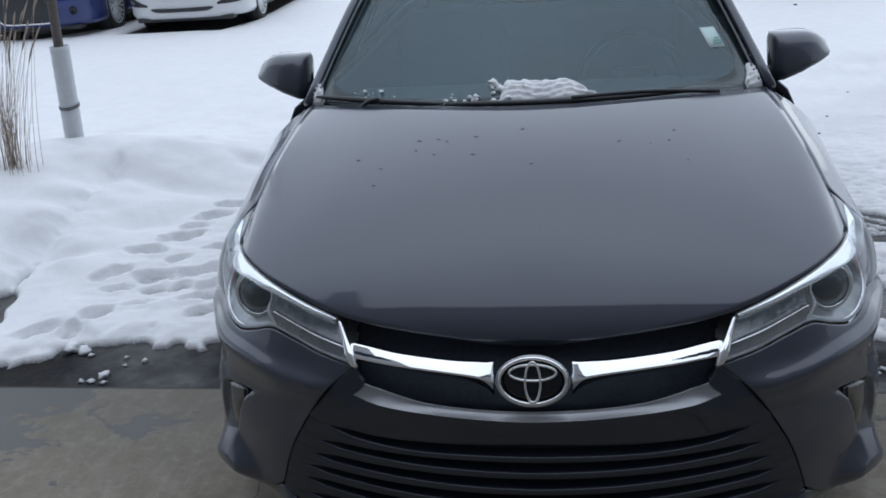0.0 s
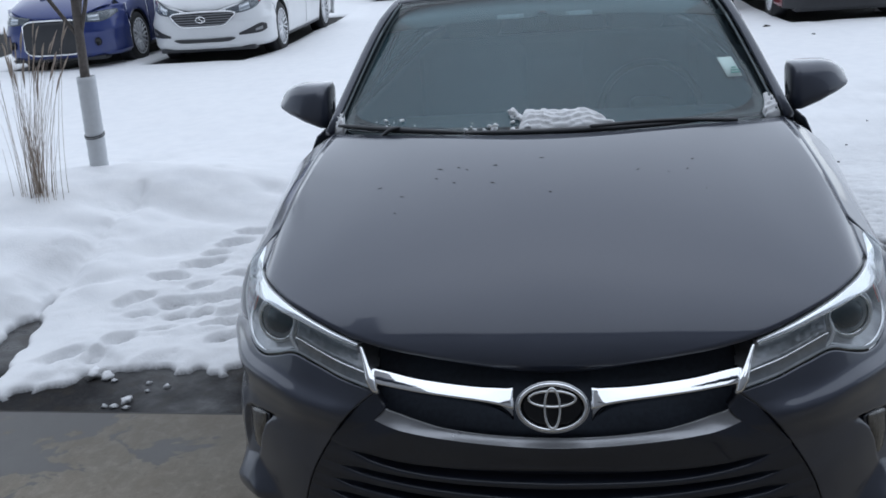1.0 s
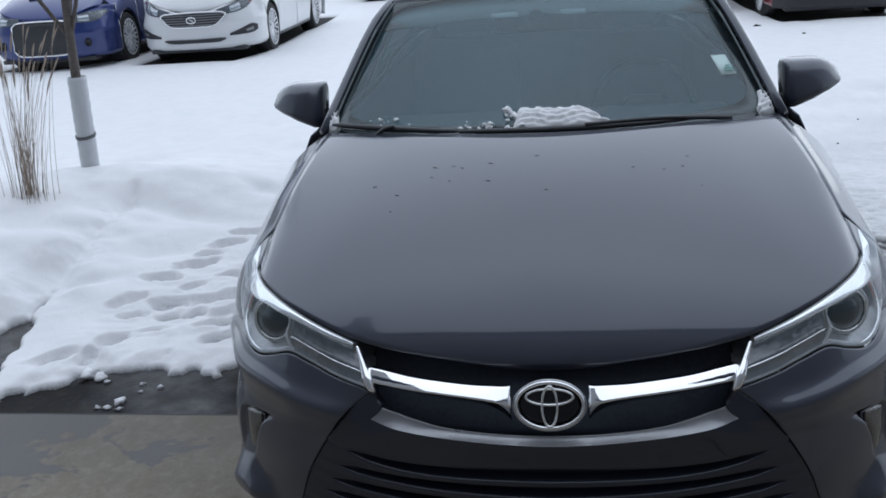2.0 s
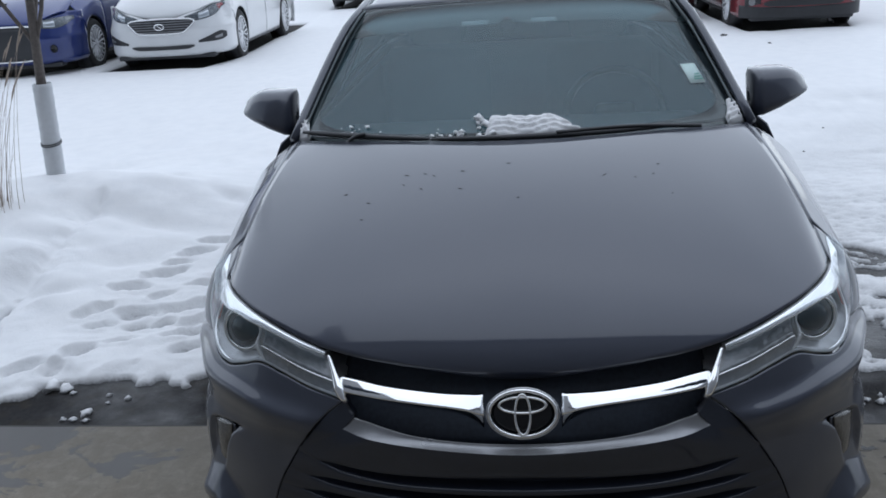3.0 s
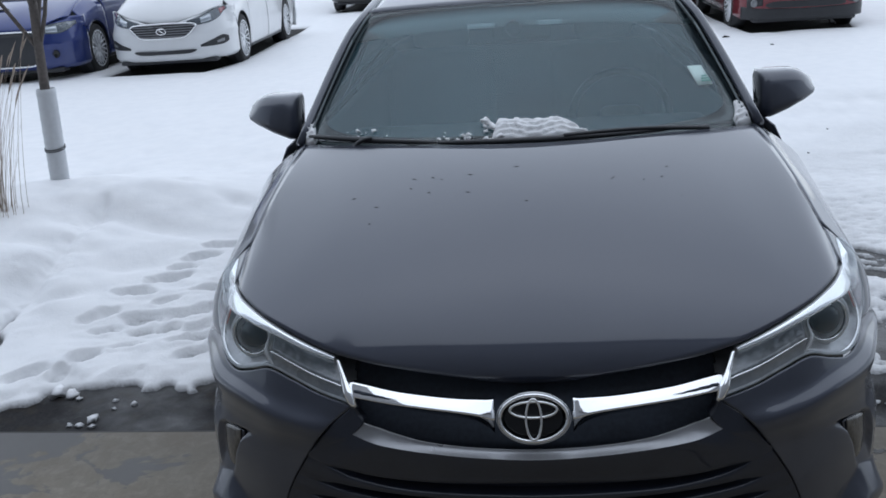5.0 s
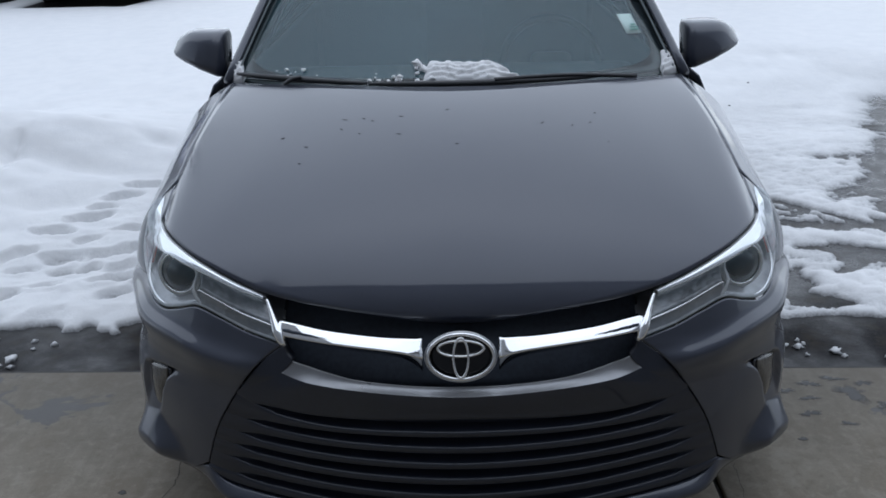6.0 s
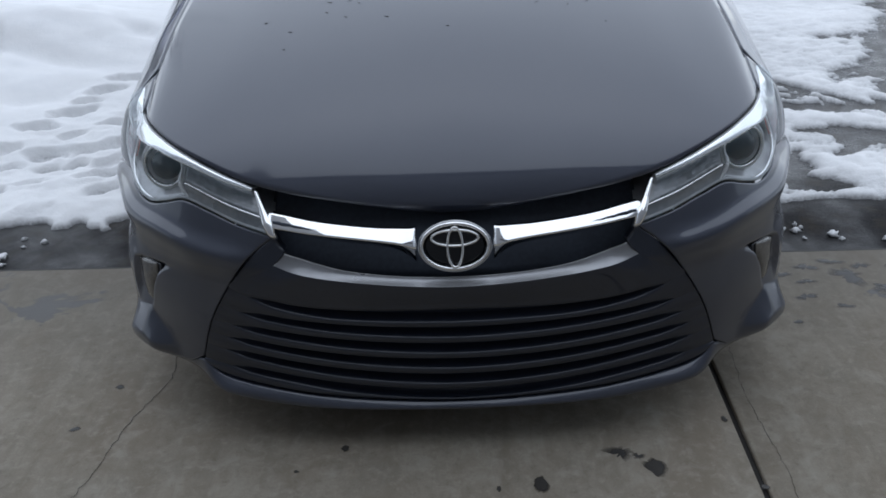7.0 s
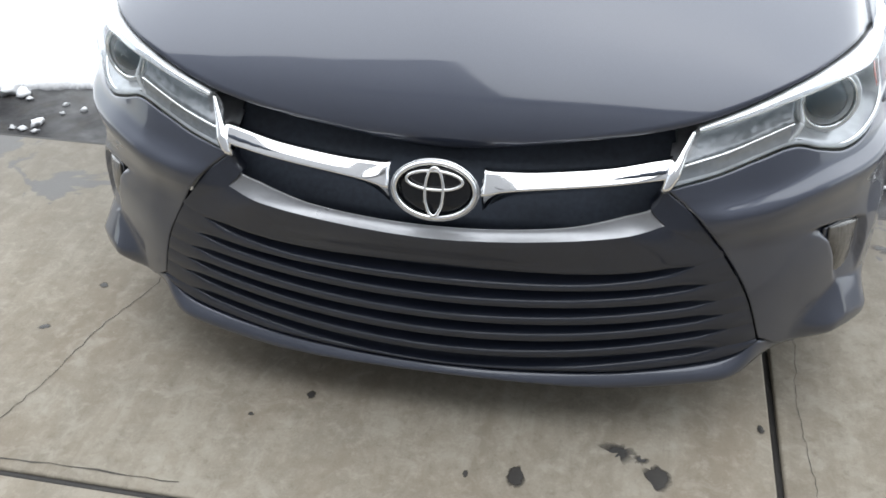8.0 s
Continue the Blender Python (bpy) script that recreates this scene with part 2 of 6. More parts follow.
def asphalt_material():
    m = material("wet_asphalt", (0.05, 0.05, 0.052), 0.5, spec=0.25)
    big, mid, fine = noise_node(m, 1.6, 7), noise_node(m, 11, 6), noise_node(m, 240, 3)
    tone = ramp(m, fine, [(0.3, (0.008, 0.008, 0.009)), (0.7, (0.034, 0.033, 0.034))])
    grit = noise_node(m, 48, 5, 0.7)
    tone = mix(m, ramp(m, grit, [(0.54, 0.0), (0.70, 0.6)]), tone, (0.060, 0.056, 0.052))
    tone = mix(m, ramp(m, mid, [(0.50, 0.0), (0.66, 0.6)]), tone, (0.045, 0.037, 0.026))
    tone = mix(m, ramp(m, big, [(0.45, 0.0), (0.65, 0.55)]), tone, (0.018, 0.018, 0.021))
    colour(m, tone)
    # melt water stands between the snow patches, the strip by the apron is only damp
    n, l, b = nodes_of(m)
    geo = n.new("ShaderNodeNewGeometry")
    sep = n.new("ShaderNodeSeparateXYZ")
    l.new(geo.outputs["Position"], sep.inputs[0])
    mr = n.new("ShaderNodeMapRange")
    mr.inputs["From Min"].default_value, mr.inputs["From Max"].default_value = 1.15, 1.6
    mr.inputs["To Min"].default_value, mr.inputs["To Max"].default_value = -0.12, 0.20
    l.new(sep.outputs["Y"], mr.inputs["Value"])
    add = n.new("ShaderNodeMath")
    l.new(big, add.inputs[0])
    l.new(mr.outputs[0], add.inputs[1])
    dry = n.new("ShaderNodeMapRange")
    dry.inputs["From Min"].default_value, dry.inputs["From Max"].default_value = 6.0, 8.0
    dry.inputs["To Min"].default_value, dry.inputs["To Max"].default_value = 0.0, 0.6
    l.new(sep.outputs["Y"], dry.inputs["Value"])
    less = n.new("ShaderNodeMath")
    less.operation = "SUBTRACT"
    l.new(add.outputs[0], less.inputs[0])
    l.new(dry.outputs[0], less.inputs[1])
    add = less
    wet = ramp(m, add.outputs[0], [(0.42, 0.0), (0.62, 1.0)])
    roughness(m, mix(m, wet, 0.85, mix(m, ramp(m, mid, [(0.4, 0.0), (0.6, 1.0)]), 0.26, 0.50)))
    l.new(ramp(m, add.outputs[0], [(0.42, 0.2), (0.62, 0.9)]), b.inputs["Specular IOR Level"])
    bump(m, fine, 0.7, 0.003)
    bump(m, grit, 0.7, 0.006)
    bump(m, mid, 0.4, 0.008)
    return m


def concrete_material():
    m = material("worn_concrete", (0.26, 0.24, 0.21), 0.8)
    big, mid, fine = noise_node(m, 1.1, 7), noise_node(m, 6.5, 8, 0.62, distort=0.4), noise_node(m, 170, 4)
    wet = noise_node(m, 3.4, 9, 0.56, stretch=(1.0, 1.3, 1.0), distort=0.5)
    tone = ramp(m, mid, [(0.28, (0.140, 0.119, 0.086)), (0.5, (0.220, 0.192, 0.148)), (0.74, (0.298, 0.268, 0.215))])
    tone = mix(m, ramp(m, big, [(0.35, 0.0), (0.7, 0.5)]), tone, (0.185, 0.155, 0.112))
    tone = mix(m, 0.18, tone, ramp(m, fine, [(0.25, (0.11, 0.10, 0.085)), (0.75, (0.34, 0.315, 0.27))]))
    worn = noise_node(m, 2.6, 8, 0.68, stretch=(1.0, 0.55, 1.0), distort=0.6)
    tone = mix(m, ramp(m, worn, [(0.50, 0.0), (0.66, 0.7)]), tone, (0.160, 0.125, 0.085))
    tone = mix(m, ramp(m, worn, [(0.30, 0.7), (0.46, 0.0)]), tone, (0.325, 0.295, 0.240))
    streak = noise_node(m, 1.6, 6, 0.6, stretch=(9.0, 0.8, 1.0), distort=0.5)
    tone = mix(m, ramp(m, streak, [(0.48, 0.0), (0.68, 0.45)]), tone, (0.125, 0.100, 0.068))
    speck = noise_node(m, 34, 5, 0.7, distort=0.3)
    tone = mix(m, ramp(m, speck, [(0.52, 0.0), (0.72, 0.42)]), tone, (0.36, 0.33, 0.27))
    tone = mix(m, ramp(m, speck, [(0.30, 0.55), (0.44, 0.0)]), tone, (0.110, 0.088, 0.060))
    blotch = noise_node(m, 13, 6, 0.6, distort=0.8)
    tone = mix(m, ramp(m, blotch, [(0.50, 0.0), (0.64, 0.38)]), tone, (0.150, 0.118, 0.080))
    tone = mix(m, ramp(m, blotch, [(0.34, 0.35), (0.46, 0.0)]), tone, (0.330, 0.305, 0.255))
    n, l, b = nodes_of(m)
    # melt water creeping in from the edge of the asphalt
    co = n.new("ShaderNodeNewGeometry")
    sep = n.new("ShaderNodeSeparateXYZ")
    l.new(co.outputs["Position"], sep.inputs[0])
    mr = n.new("ShaderNodeMapRange")
    mr.inputs["From Min"].default_value, mr.inputs["From Max"].default_value = 0.1, 0.6
    mr.inputs["To Min"].default_value, mr.inputs["To Max"].default_value = -0.16, 0.0
    l.new(sep.outputs["Y"], mr.inputs["Value"])
    side = n.new("ShaderNodeMapRange")
    side.inputs["From Min"].default_value, side.inputs["From Max"].default_value = -1.75, -1.25
    side.inputs["To Min"].default_value, side.inputs["To Max"].default_value = 0.07, -0.10
    l.new(sep.outputs["X"], side.inputs["Value"])
    both = n.new("ShaderNodeMath")
    l.new(mr.outputs[0], both.inputs[0])
    l.new(side.outputs[0], both.inputs[1])
    add = n.new("ShaderNodeMath")
    l.new(wet, add.inputs[0])
    l.new(both.outputs[0], add.inputs[1])
    damp = ramp(m, add.outputs[0], [(0.520, 0.0), (0.542, 1.0)])
    tone = mix(m, 0.10, tone, (0.50, 0.46, 0.385))
    # slab also darkens steadily towards its far edge, over its whole width
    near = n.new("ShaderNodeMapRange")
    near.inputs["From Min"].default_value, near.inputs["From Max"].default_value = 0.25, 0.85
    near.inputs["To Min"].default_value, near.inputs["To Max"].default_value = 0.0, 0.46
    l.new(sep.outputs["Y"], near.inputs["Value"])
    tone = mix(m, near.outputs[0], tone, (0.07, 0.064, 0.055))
    tone = mix(m, damp, tone, mix(m, 0.80, tone, (0.036, 0.036, 0.038)))
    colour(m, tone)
    roughness(m, mix(m, damp, 0.82, 0.5))
    bump(m, fine, 0.4, 0.0015)
    bump(m, mid, 0.25, 0.004)
    return m


SNOW, ASPHALT, CONCRETE = snow_material(), asphalt_material(), concrete_material()

# ---- mesh helpers ----
def part(name, mesh, mat, parent=None, label="", smooth=True, thick=0.0):
    """Links a mesh (or a bmesh) as one object under a thing or a part."""
    if isinstance(mesh, bmesh.types.BMesh):
        me = bpy.data.meshes.new(name)
        bmesh.ops.recalc_face_normals(mesh, faces=mesh.faces)
        mesh.to_mesh(me)
        mesh.free()
    else:
        me = mesh
    for p in me.polygons:
        p.use_smooth = smooth
    for m in mat if isinstance(mat, (list, tuple)) else [mat]:
        me.materials.append(m)
    ob = new(name, me)
    if parent is not None:
        ob.parent = parent
        ob.matrix_parent_inverse = Matrix.Identity(4)
    if label:
        ob["label"] = label
    if thick:
        s = ob.modifiers.new("thickness", "SOLIDIFY")
        s.thickness, s.offset = thick, -1.0
    return ob


def empty(name, label, category, group="", at=(0, 0, 0), turn=0.0):
    ob = new(name)
    ob.empty_display_size = 0.2
    ob.matrix_basis = pose(*at, 0, 0, turn)
    return tagged(ob, label, category, group)


def sheet_mesh(points, flip=False, closed=False):
    """A mesh from a grid of points (rows, columns, 3)."""
    pts = np.asarray(points, float)
    r, c, _ = pts.shape
    idx = np.arange(r * c).reshape(r, c)
    if closed:
        idx = np.concatenate([idx, idx[:, :1]], axis=1)
    q = np.stack([idx[:-1, :-1], idx[:-1, 1:], idx[1:, 1:], idx[1:, :-1]], -1).reshape(-1, 4)
    if flip:
        q = q[:, ::-1]
    me = bpy.data.meshes.new("sheet")
    me.from_pydata(pts.reshape(-1, 3).tolist(), [], q.tolist())
    me.update()
    return me


def sheet(name, points, mat, parent, label="", thick=0.004, flip=False, smooth=True):
    return part(name, sheet_mesh(points, flip), mat, parent, label, smooth, thick)


def spline(pts, n):
    """A smooth curve through a few control points, n samples."""
    pts = np.asarray(pts, float)
    d = np.r_[0, np.cumsum(np.linalg.norm(np.diff(pts, axis=0), axis=1))]
    m = np.zeros_like(pts)
    for i in range(len(pts)):
        a, b = max(i - 1, 0), min(i + 1, len(pts) - 1)
        m[i] = (pts[b] - pts[a]) / (d[b] - d[a])
    t = np.linspace(0, d[-1], n)
    k = np.clip(np.searchsorted(d, t, "right") - 1, 0, len(pts) - 2)
    h = d[k + 1] - d[k]
    u, h = ((t - d[k]) / h)[:, None], h[:, None]
    return ((2 * u**3 - 3 * u**2 + 1) * pts[k] + (u**3 - 2 * u**2 + u) * h * m[k]
            + (3 * u**2 - 2 * u**3) * pts[k + 1] + (u**3 - u**2) * h * m[k + 1])


def even_spline(pts, n):
    """Right half of a curve that is even about the middle, from x = 0 outwards."""
    pts = np.asarray(pts, float)
    left = pts[:0:-1].copy()
    left[:, 0] *= -1
    c = spline(np.concatenate([left, pts]), 801)
    c = c[np.argmin(np.abs(c[:, 0])):]
    k = np.linspace(0, len(c) - 1, n)
    return np.stack([np.interp(k, np.arange(len(c)), c[:, j]) for j in range(c.shape[1])], -1)


def whole(half):
    """Full-width grid from its right half, whose first column lies on the middle."""
    half = np.array(half, float)
    half[:, 0, 0] = 0
    m = half[:, :0:-1].copy()
    m[..., 0] *= -1
    return np.concatenate([m, half], axis=1)


def lerp(a, b, t):
    return a + (b - a) * t


def smooth(a, b, x):
    t = np.clip((np.asarray(x, float) - a) / (b - a), 0, 1)
    return t * t * (3 - 2 * t)


def ruled(a, b, rows, bulge=None):
    """Grid between two curves (n,3); bulge(t) gives an offset vector."""
    out = []
    for t in np.linspace(0, 1, rows):
        p = lerp(a, b, t)
        if bulge is not None:
            p = p + bulge(t)
        out.append(p)
    return np.array(out)


def mirrored(points, side):
    p = np.array(points, float)
    p[..., 0] *= side
    return p


def tube(path, radii, sides=10, squash=1.0):
    """Points of a tube round a path; rows along it."""
    path = np.asarray(path, float)
    radii = np.broadcast_to(np.asarray(radii, float), (len(path),))
    out = []
    up = np.array((0.0, 0.0, 1.0))
    for i, p in enumerate(path):
        d = path[min(i + 1, len(path) - 1)] - path[max(i - 1, 0)]
        d = d / (np.linalg.norm(d) + 1e-9)
        s = np.cross(d, up)
        if np.linalg.norm(s) < 0.05:
            s = np.cross(d, (1.0, 0, 0))
        s /= np.linalg.norm(s)
        w = np.cross(s, d)
        a = np.linspace(0, 2 * math.pi, sides, endpoint=False)
        out.append(p + radii[i] * (np.cos(a)[:, None] * s + squash * np.sin(a)[:, None] * w))
    return np.array(out)


def tube_mesh(path, radii, sides=10, squash=1.0):
    pts = tube(path, radii, sides, squash)
    r = len(pts)
    me = sheet_mesh(pts, closed=True)
    bm = bmesh.new()
    bm.from_mesh(me)
    bm.verts.ensure_lookup_table()
    bm.faces.new([bm.verts[i] for i in range(sides)][::-1])
    bm.faces.new([bm.verts[(r - 1) * sides + i] for i in range(sides)])
    return bm


def box_bm(x0, x1, y0, y1, z0, z1, bevel=0.0, segments=2):
    bm = bmesh.new()
    bmesh.ops.create_cube(bm, size=1)
    for v in bm.verts:
        v.co = Vector(((x0 + x1) / 2 + v.co.x * (x1 - x0), (y0 + y1) / 2 + v.co.y * (y1 - y0), (z0 + z1) / 2 + v.co.z * (z1 - z0)))
    if bevel:
        bmesh.ops.bevel(bm, geom=bm.edges[:], offset=bevel, segments=segments, affect="EDGES", profile=0.5)
    return bm


def revolve(profile, axis="y", steps=32, centre=(0, 0, 0)):
    """Rings of (radius, along) turned about an axis."""
    a = np.linspace(0, 2 * math.pi, steps, endpoint=False)
    pts = []
    for r, h in profile:
        c, s, k = r * np.cos(a), r * np.sin(a), np.full(steps, h)
        pts.append(np.stack({"y": (c, k, s), "x": (k, c, s), "z": (c, s, k)}[axis], -1) + np.array(centre))
    return sheet_mesh(np.array(pts), closed=True)


def join(*meshes):
    bm = bmesh.new()
    for me in meshes:
        if isinstance(me, bmesh.types.BMesh):
            tmp = bpy.data.meshes.new("tmp")
            me.to_mesh(tmp)
            me.free()
            me = tmp
        bm.from_mesh(me)
        bpy.data.meshes.remove(me)
    return bm

# ---- ground, apron and snow ----
gx = [-400, -120, -40, -15, 0, 15, 40, 120, 400]
gy = [-400, -120, -30, -8, 1.04, 8, 30, 120, 400]
ground = part("ground", sheet_mesh([[(x, y, -0.015) for x in gx] for y in gy]), ASPHALT)
tagged(ground, "dark wet asphalt lot under the snow", "ground", kind="structure")

JX, JY, EDGE, SKEW = 0.729, -0.32, 0.968, 0.0165


def slab(x0, x1, y0, y1):
    """A concrete bay with a softly worn edge."""
    return skewed(box_bm(x0, x1, y0, y1, -0.14, 0.0, 0.006, 2))


def skewed(bm):
    """The apron's far edge runs slightly askew."""
    for v in bm.verts:
        if v.co.y > EDGE - 0.1:
            v.co.y -= SKEW * v.co.x
    return bm


apron = new("pavement")
tagged(apron, "worn damp concrete apron with joints and oil spots", "pavement", kind="structure")
xs_j = [JX - 6.1, JX - 3.05, JX, JX + 3.05, JX + 6.1]
ys_j = [EDGE, JY, -2.58]
for i in range(4):
    for j in range(2):
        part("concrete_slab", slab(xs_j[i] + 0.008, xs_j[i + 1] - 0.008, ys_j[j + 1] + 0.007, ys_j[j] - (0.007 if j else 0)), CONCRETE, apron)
for x in xs_j[1:4]:
    part("joint_strip", box_bm(x - 0.0085, x + 0.0085, ys_j[2], EDGE - 0.05, -0.1, -0.012), JOINT, apron)
part("joint_strip", skewed(box_bm(xs_j[0], xs_j[4], EDGE, EDGE + 0.025, -0.1, -0.011)), JOINT, apron)
part("joint_strip", box_bm(xs_j[0], xs_j[4], JY - 0.0075, JY + 0.0075, -0.1, -0.006), JOINT, apron)


def blot(cx, cy, rx, ry, turn, seed, wobble=0.35, n=40):
    """An irregular flat stain, slightly domed so that it lies on the slab."""
    rnd = random.Random(seed)
    ph = [rnd.uniform(0, 6.28) for _ in range(6)]
    bm = bmesh.new()
    mid = bm.verts.new((cx, cy, 0.0022))
    ring = []
    c, s = math.cos(radians(turn)), math.sin(radians(turn))
    for k in range(n):
        a = 2 * math.pi * k / n
        r = 1 + wobble * (0.5 * math.sin(2 * a + ph[0]) + 0.35 * math.sin(3 * a + ph[1]) + 0.3 * math.sin(5 * a + ph[2]) + 0.22 * math.sin(9 * a + ph[3]))
        x, y = rx * r * math.cos(a), ry * r * math.sin(a)
        ring.append(bm.verts.new((cx + c * x - s * y, cy + s * x + c * y, 0.0006)))
    for k in range(n):
        bm.faces.new((mid, ring[k], ring[(k + 1) % n]))
    return bm


stains = new("oil_stains")
tagged(stains, "small dark oil spots dripped on the concrete", "stain", kind="stuff")
for k, (x, y, rx, ry, a) in enumerate([
        (0.192, -0.142, 0.017, 0.034, 4), (0.485, -0.094, 0.021, 0.045, 35), (-0.302, 0.010, 0.012, 0.012, 0), (0.088, -0.150, 0.007, 0.009, 0),
        (0.36, -0.30, 0.045, 0.05, 20), (0.45, -0.29, 0.012, 0.022, 0), (-0.42, -0.07, 0.008, 0.006, 0), (0.70, 0.08, 0.009, 0.013, 0),
        (0.73, -0.17, 0.012, 0.010, 0), (-0.98, 0.30, 0.013, 0.012, 0), (-1.05, 0.12, 0.016, 0.010, 30), (1.05, 0.52, 0.016, 0.012, 0)]):
    part("oil_stain", blot(x, y, rx, ry, a, k + 3), STAIN, stains)
damps = new("damp_patches")
tagged(damps, "damp blotches drying on the concrete", "stain", kind="stuff")
for k, (x, y, rx, ry, a) in enumerate([
        (0.405, -0.035, 0.030, 0.026, 0), (0.445, -0.05, 0.012, 0.014, 0), (1.30, 0.78, 0.05, 0.045, 10), (1.42, 0.70, 0.06, 0.05, 0),
        (1.18, 0.84, 0.035, 0.02, 0), (1.12, 0.66, 0.03, 0.018, 20), (1.50, 0.85, 0.05, 0.03, 0), (1.22, 0.60, 0.02, 0.015, 0),
        (1.08, 0.80, 0.04, 0.016, 5), (1.15, 0.75, 0.03, 0.014, -5), (1.27, 0.87, 0.045, 0.016, 0), (1.36, 0.84, 0.03, 0.02, 15), (1.60, 0.74, 0.05, 0.04, 30), (1.62, 0.88, 0.06, 0.02, 0)]):
    part("damp_patch", blot(x, y, rx, ry, a, k + 40, 0.85, 56), DAMP, damps)


def crack(points, width, seed):
    """A fine wandering crack along a line of points."""
    rnd = random.Random(seed)
    line = spline([(x, y, 0.0) for x, y in points], 46)
    bm = bmesh.new()
    prev = None
    for k, p in enumerate(line):
        d = line[min(k + 1, 45)] - line[max(k - 1, 0)]
        d = d / np.linalg.norm(d)
        off, w = rnd.uniform(-0.004, 0.004), width * rnd.uniform(0.35, 1.0)
        a = bm.verts.new((p[0] - d[1] * (off + w), p[1] + d[0] * (off + w), 0.0012))
        b = bm.verts.new((p[0] - d[1] * (off - w), p[1] + d[0] * (off - w), 0.0012))
        if prev:
            bm.faces.new((prev[0], a, b, prev[1]))
        prev = (a, b)
    return bm


cracks = new("hairline_cracks")
tagged(cracks, "hairline cracks in the concrete", "crack", kind="stuff")
part("crack", crack([(-1.02, -0.30), (-0.95, -0.08), (-0.90, 0.16), (-0.84, 0.34), (-0.86, 0.5)], 0.0016, 1), CRACK, cracks)
part("crack", crack([(0.80, 0.40), (0.785, 0.15), (0.80, -0.1), (0.79, -0.3)], 0.0009, 2), CRACK, cracks)
part("crack", crack([(-2.2, -0.27), (-1.0, -0.285), (-0.5, -0.28)], 0.0022, 3), CRACK, cracks)


def value_noise(x, y, seed):
    """Smooth value noise on arrays."""
    xi, yi = np.floor(x).astype(np.int64), np.floor(y).astype(np.int64)
    fx, fy = x - xi, y - yi
    fx, fy = fx * fx * (3 - 2 * fx), fy * fy * (3 - 2 * fy)

    def h(a, b):
        n = (a * 374761393 + b * 668265263 + seed * 1442695041) & 0x7FFFFFFF
        n = ((n ^ (n >> 13)) * 1274126177) & 0x7FFFFFFF
        return ((n ^ (n >> 16)) & 0xFFFF) / 65535.0

    return lerp(lerp(h(xi, yi), h(xi + 1, yi), fx), lerp(h(xi, yi + 1), h(xi + 1, yi + 1), fx), fy)


def fbm(x, y, seed, octaves=5):
    out, amp, tot = 0, 1.0, 0
    for k in range(octaves):
        out, tot = out + amp * value_noise(x * 2**k + 17 * k, y * 2**k + 31 * k, seed + k), tot + amp
        amp *= 0.5
    return out / tot


def bump_at(x, y, cx, cy, rx, ry, turn=0):
    c, s = math.cos(radians(turn)), math.sin(radians(turn))
    a, b = ((x - cx) * c + (y - cy) * s) / rx, (-(x - cx) * s + (y - cy) * c) / ry
    return np.exp(-(a * a + b * b))


def spaced(dense0, dense1, step, low, high, grow=1.16):
    mid = list(np.arange(dense0, dense1, step))
    up, s = [], step
    while (up[-1] if up else mid[-1]) < high:
        s *= grow
        up.append((up[-1] if up else mid[-1]) + s)
    dn, s = [], step
    while (dn[-1] if dn else mid[0]) > low:
        s *= grow
        dn.append((dn[-1] if dn else mid[0]) - s)
    return np.array(dn[::-1] + mid + up)


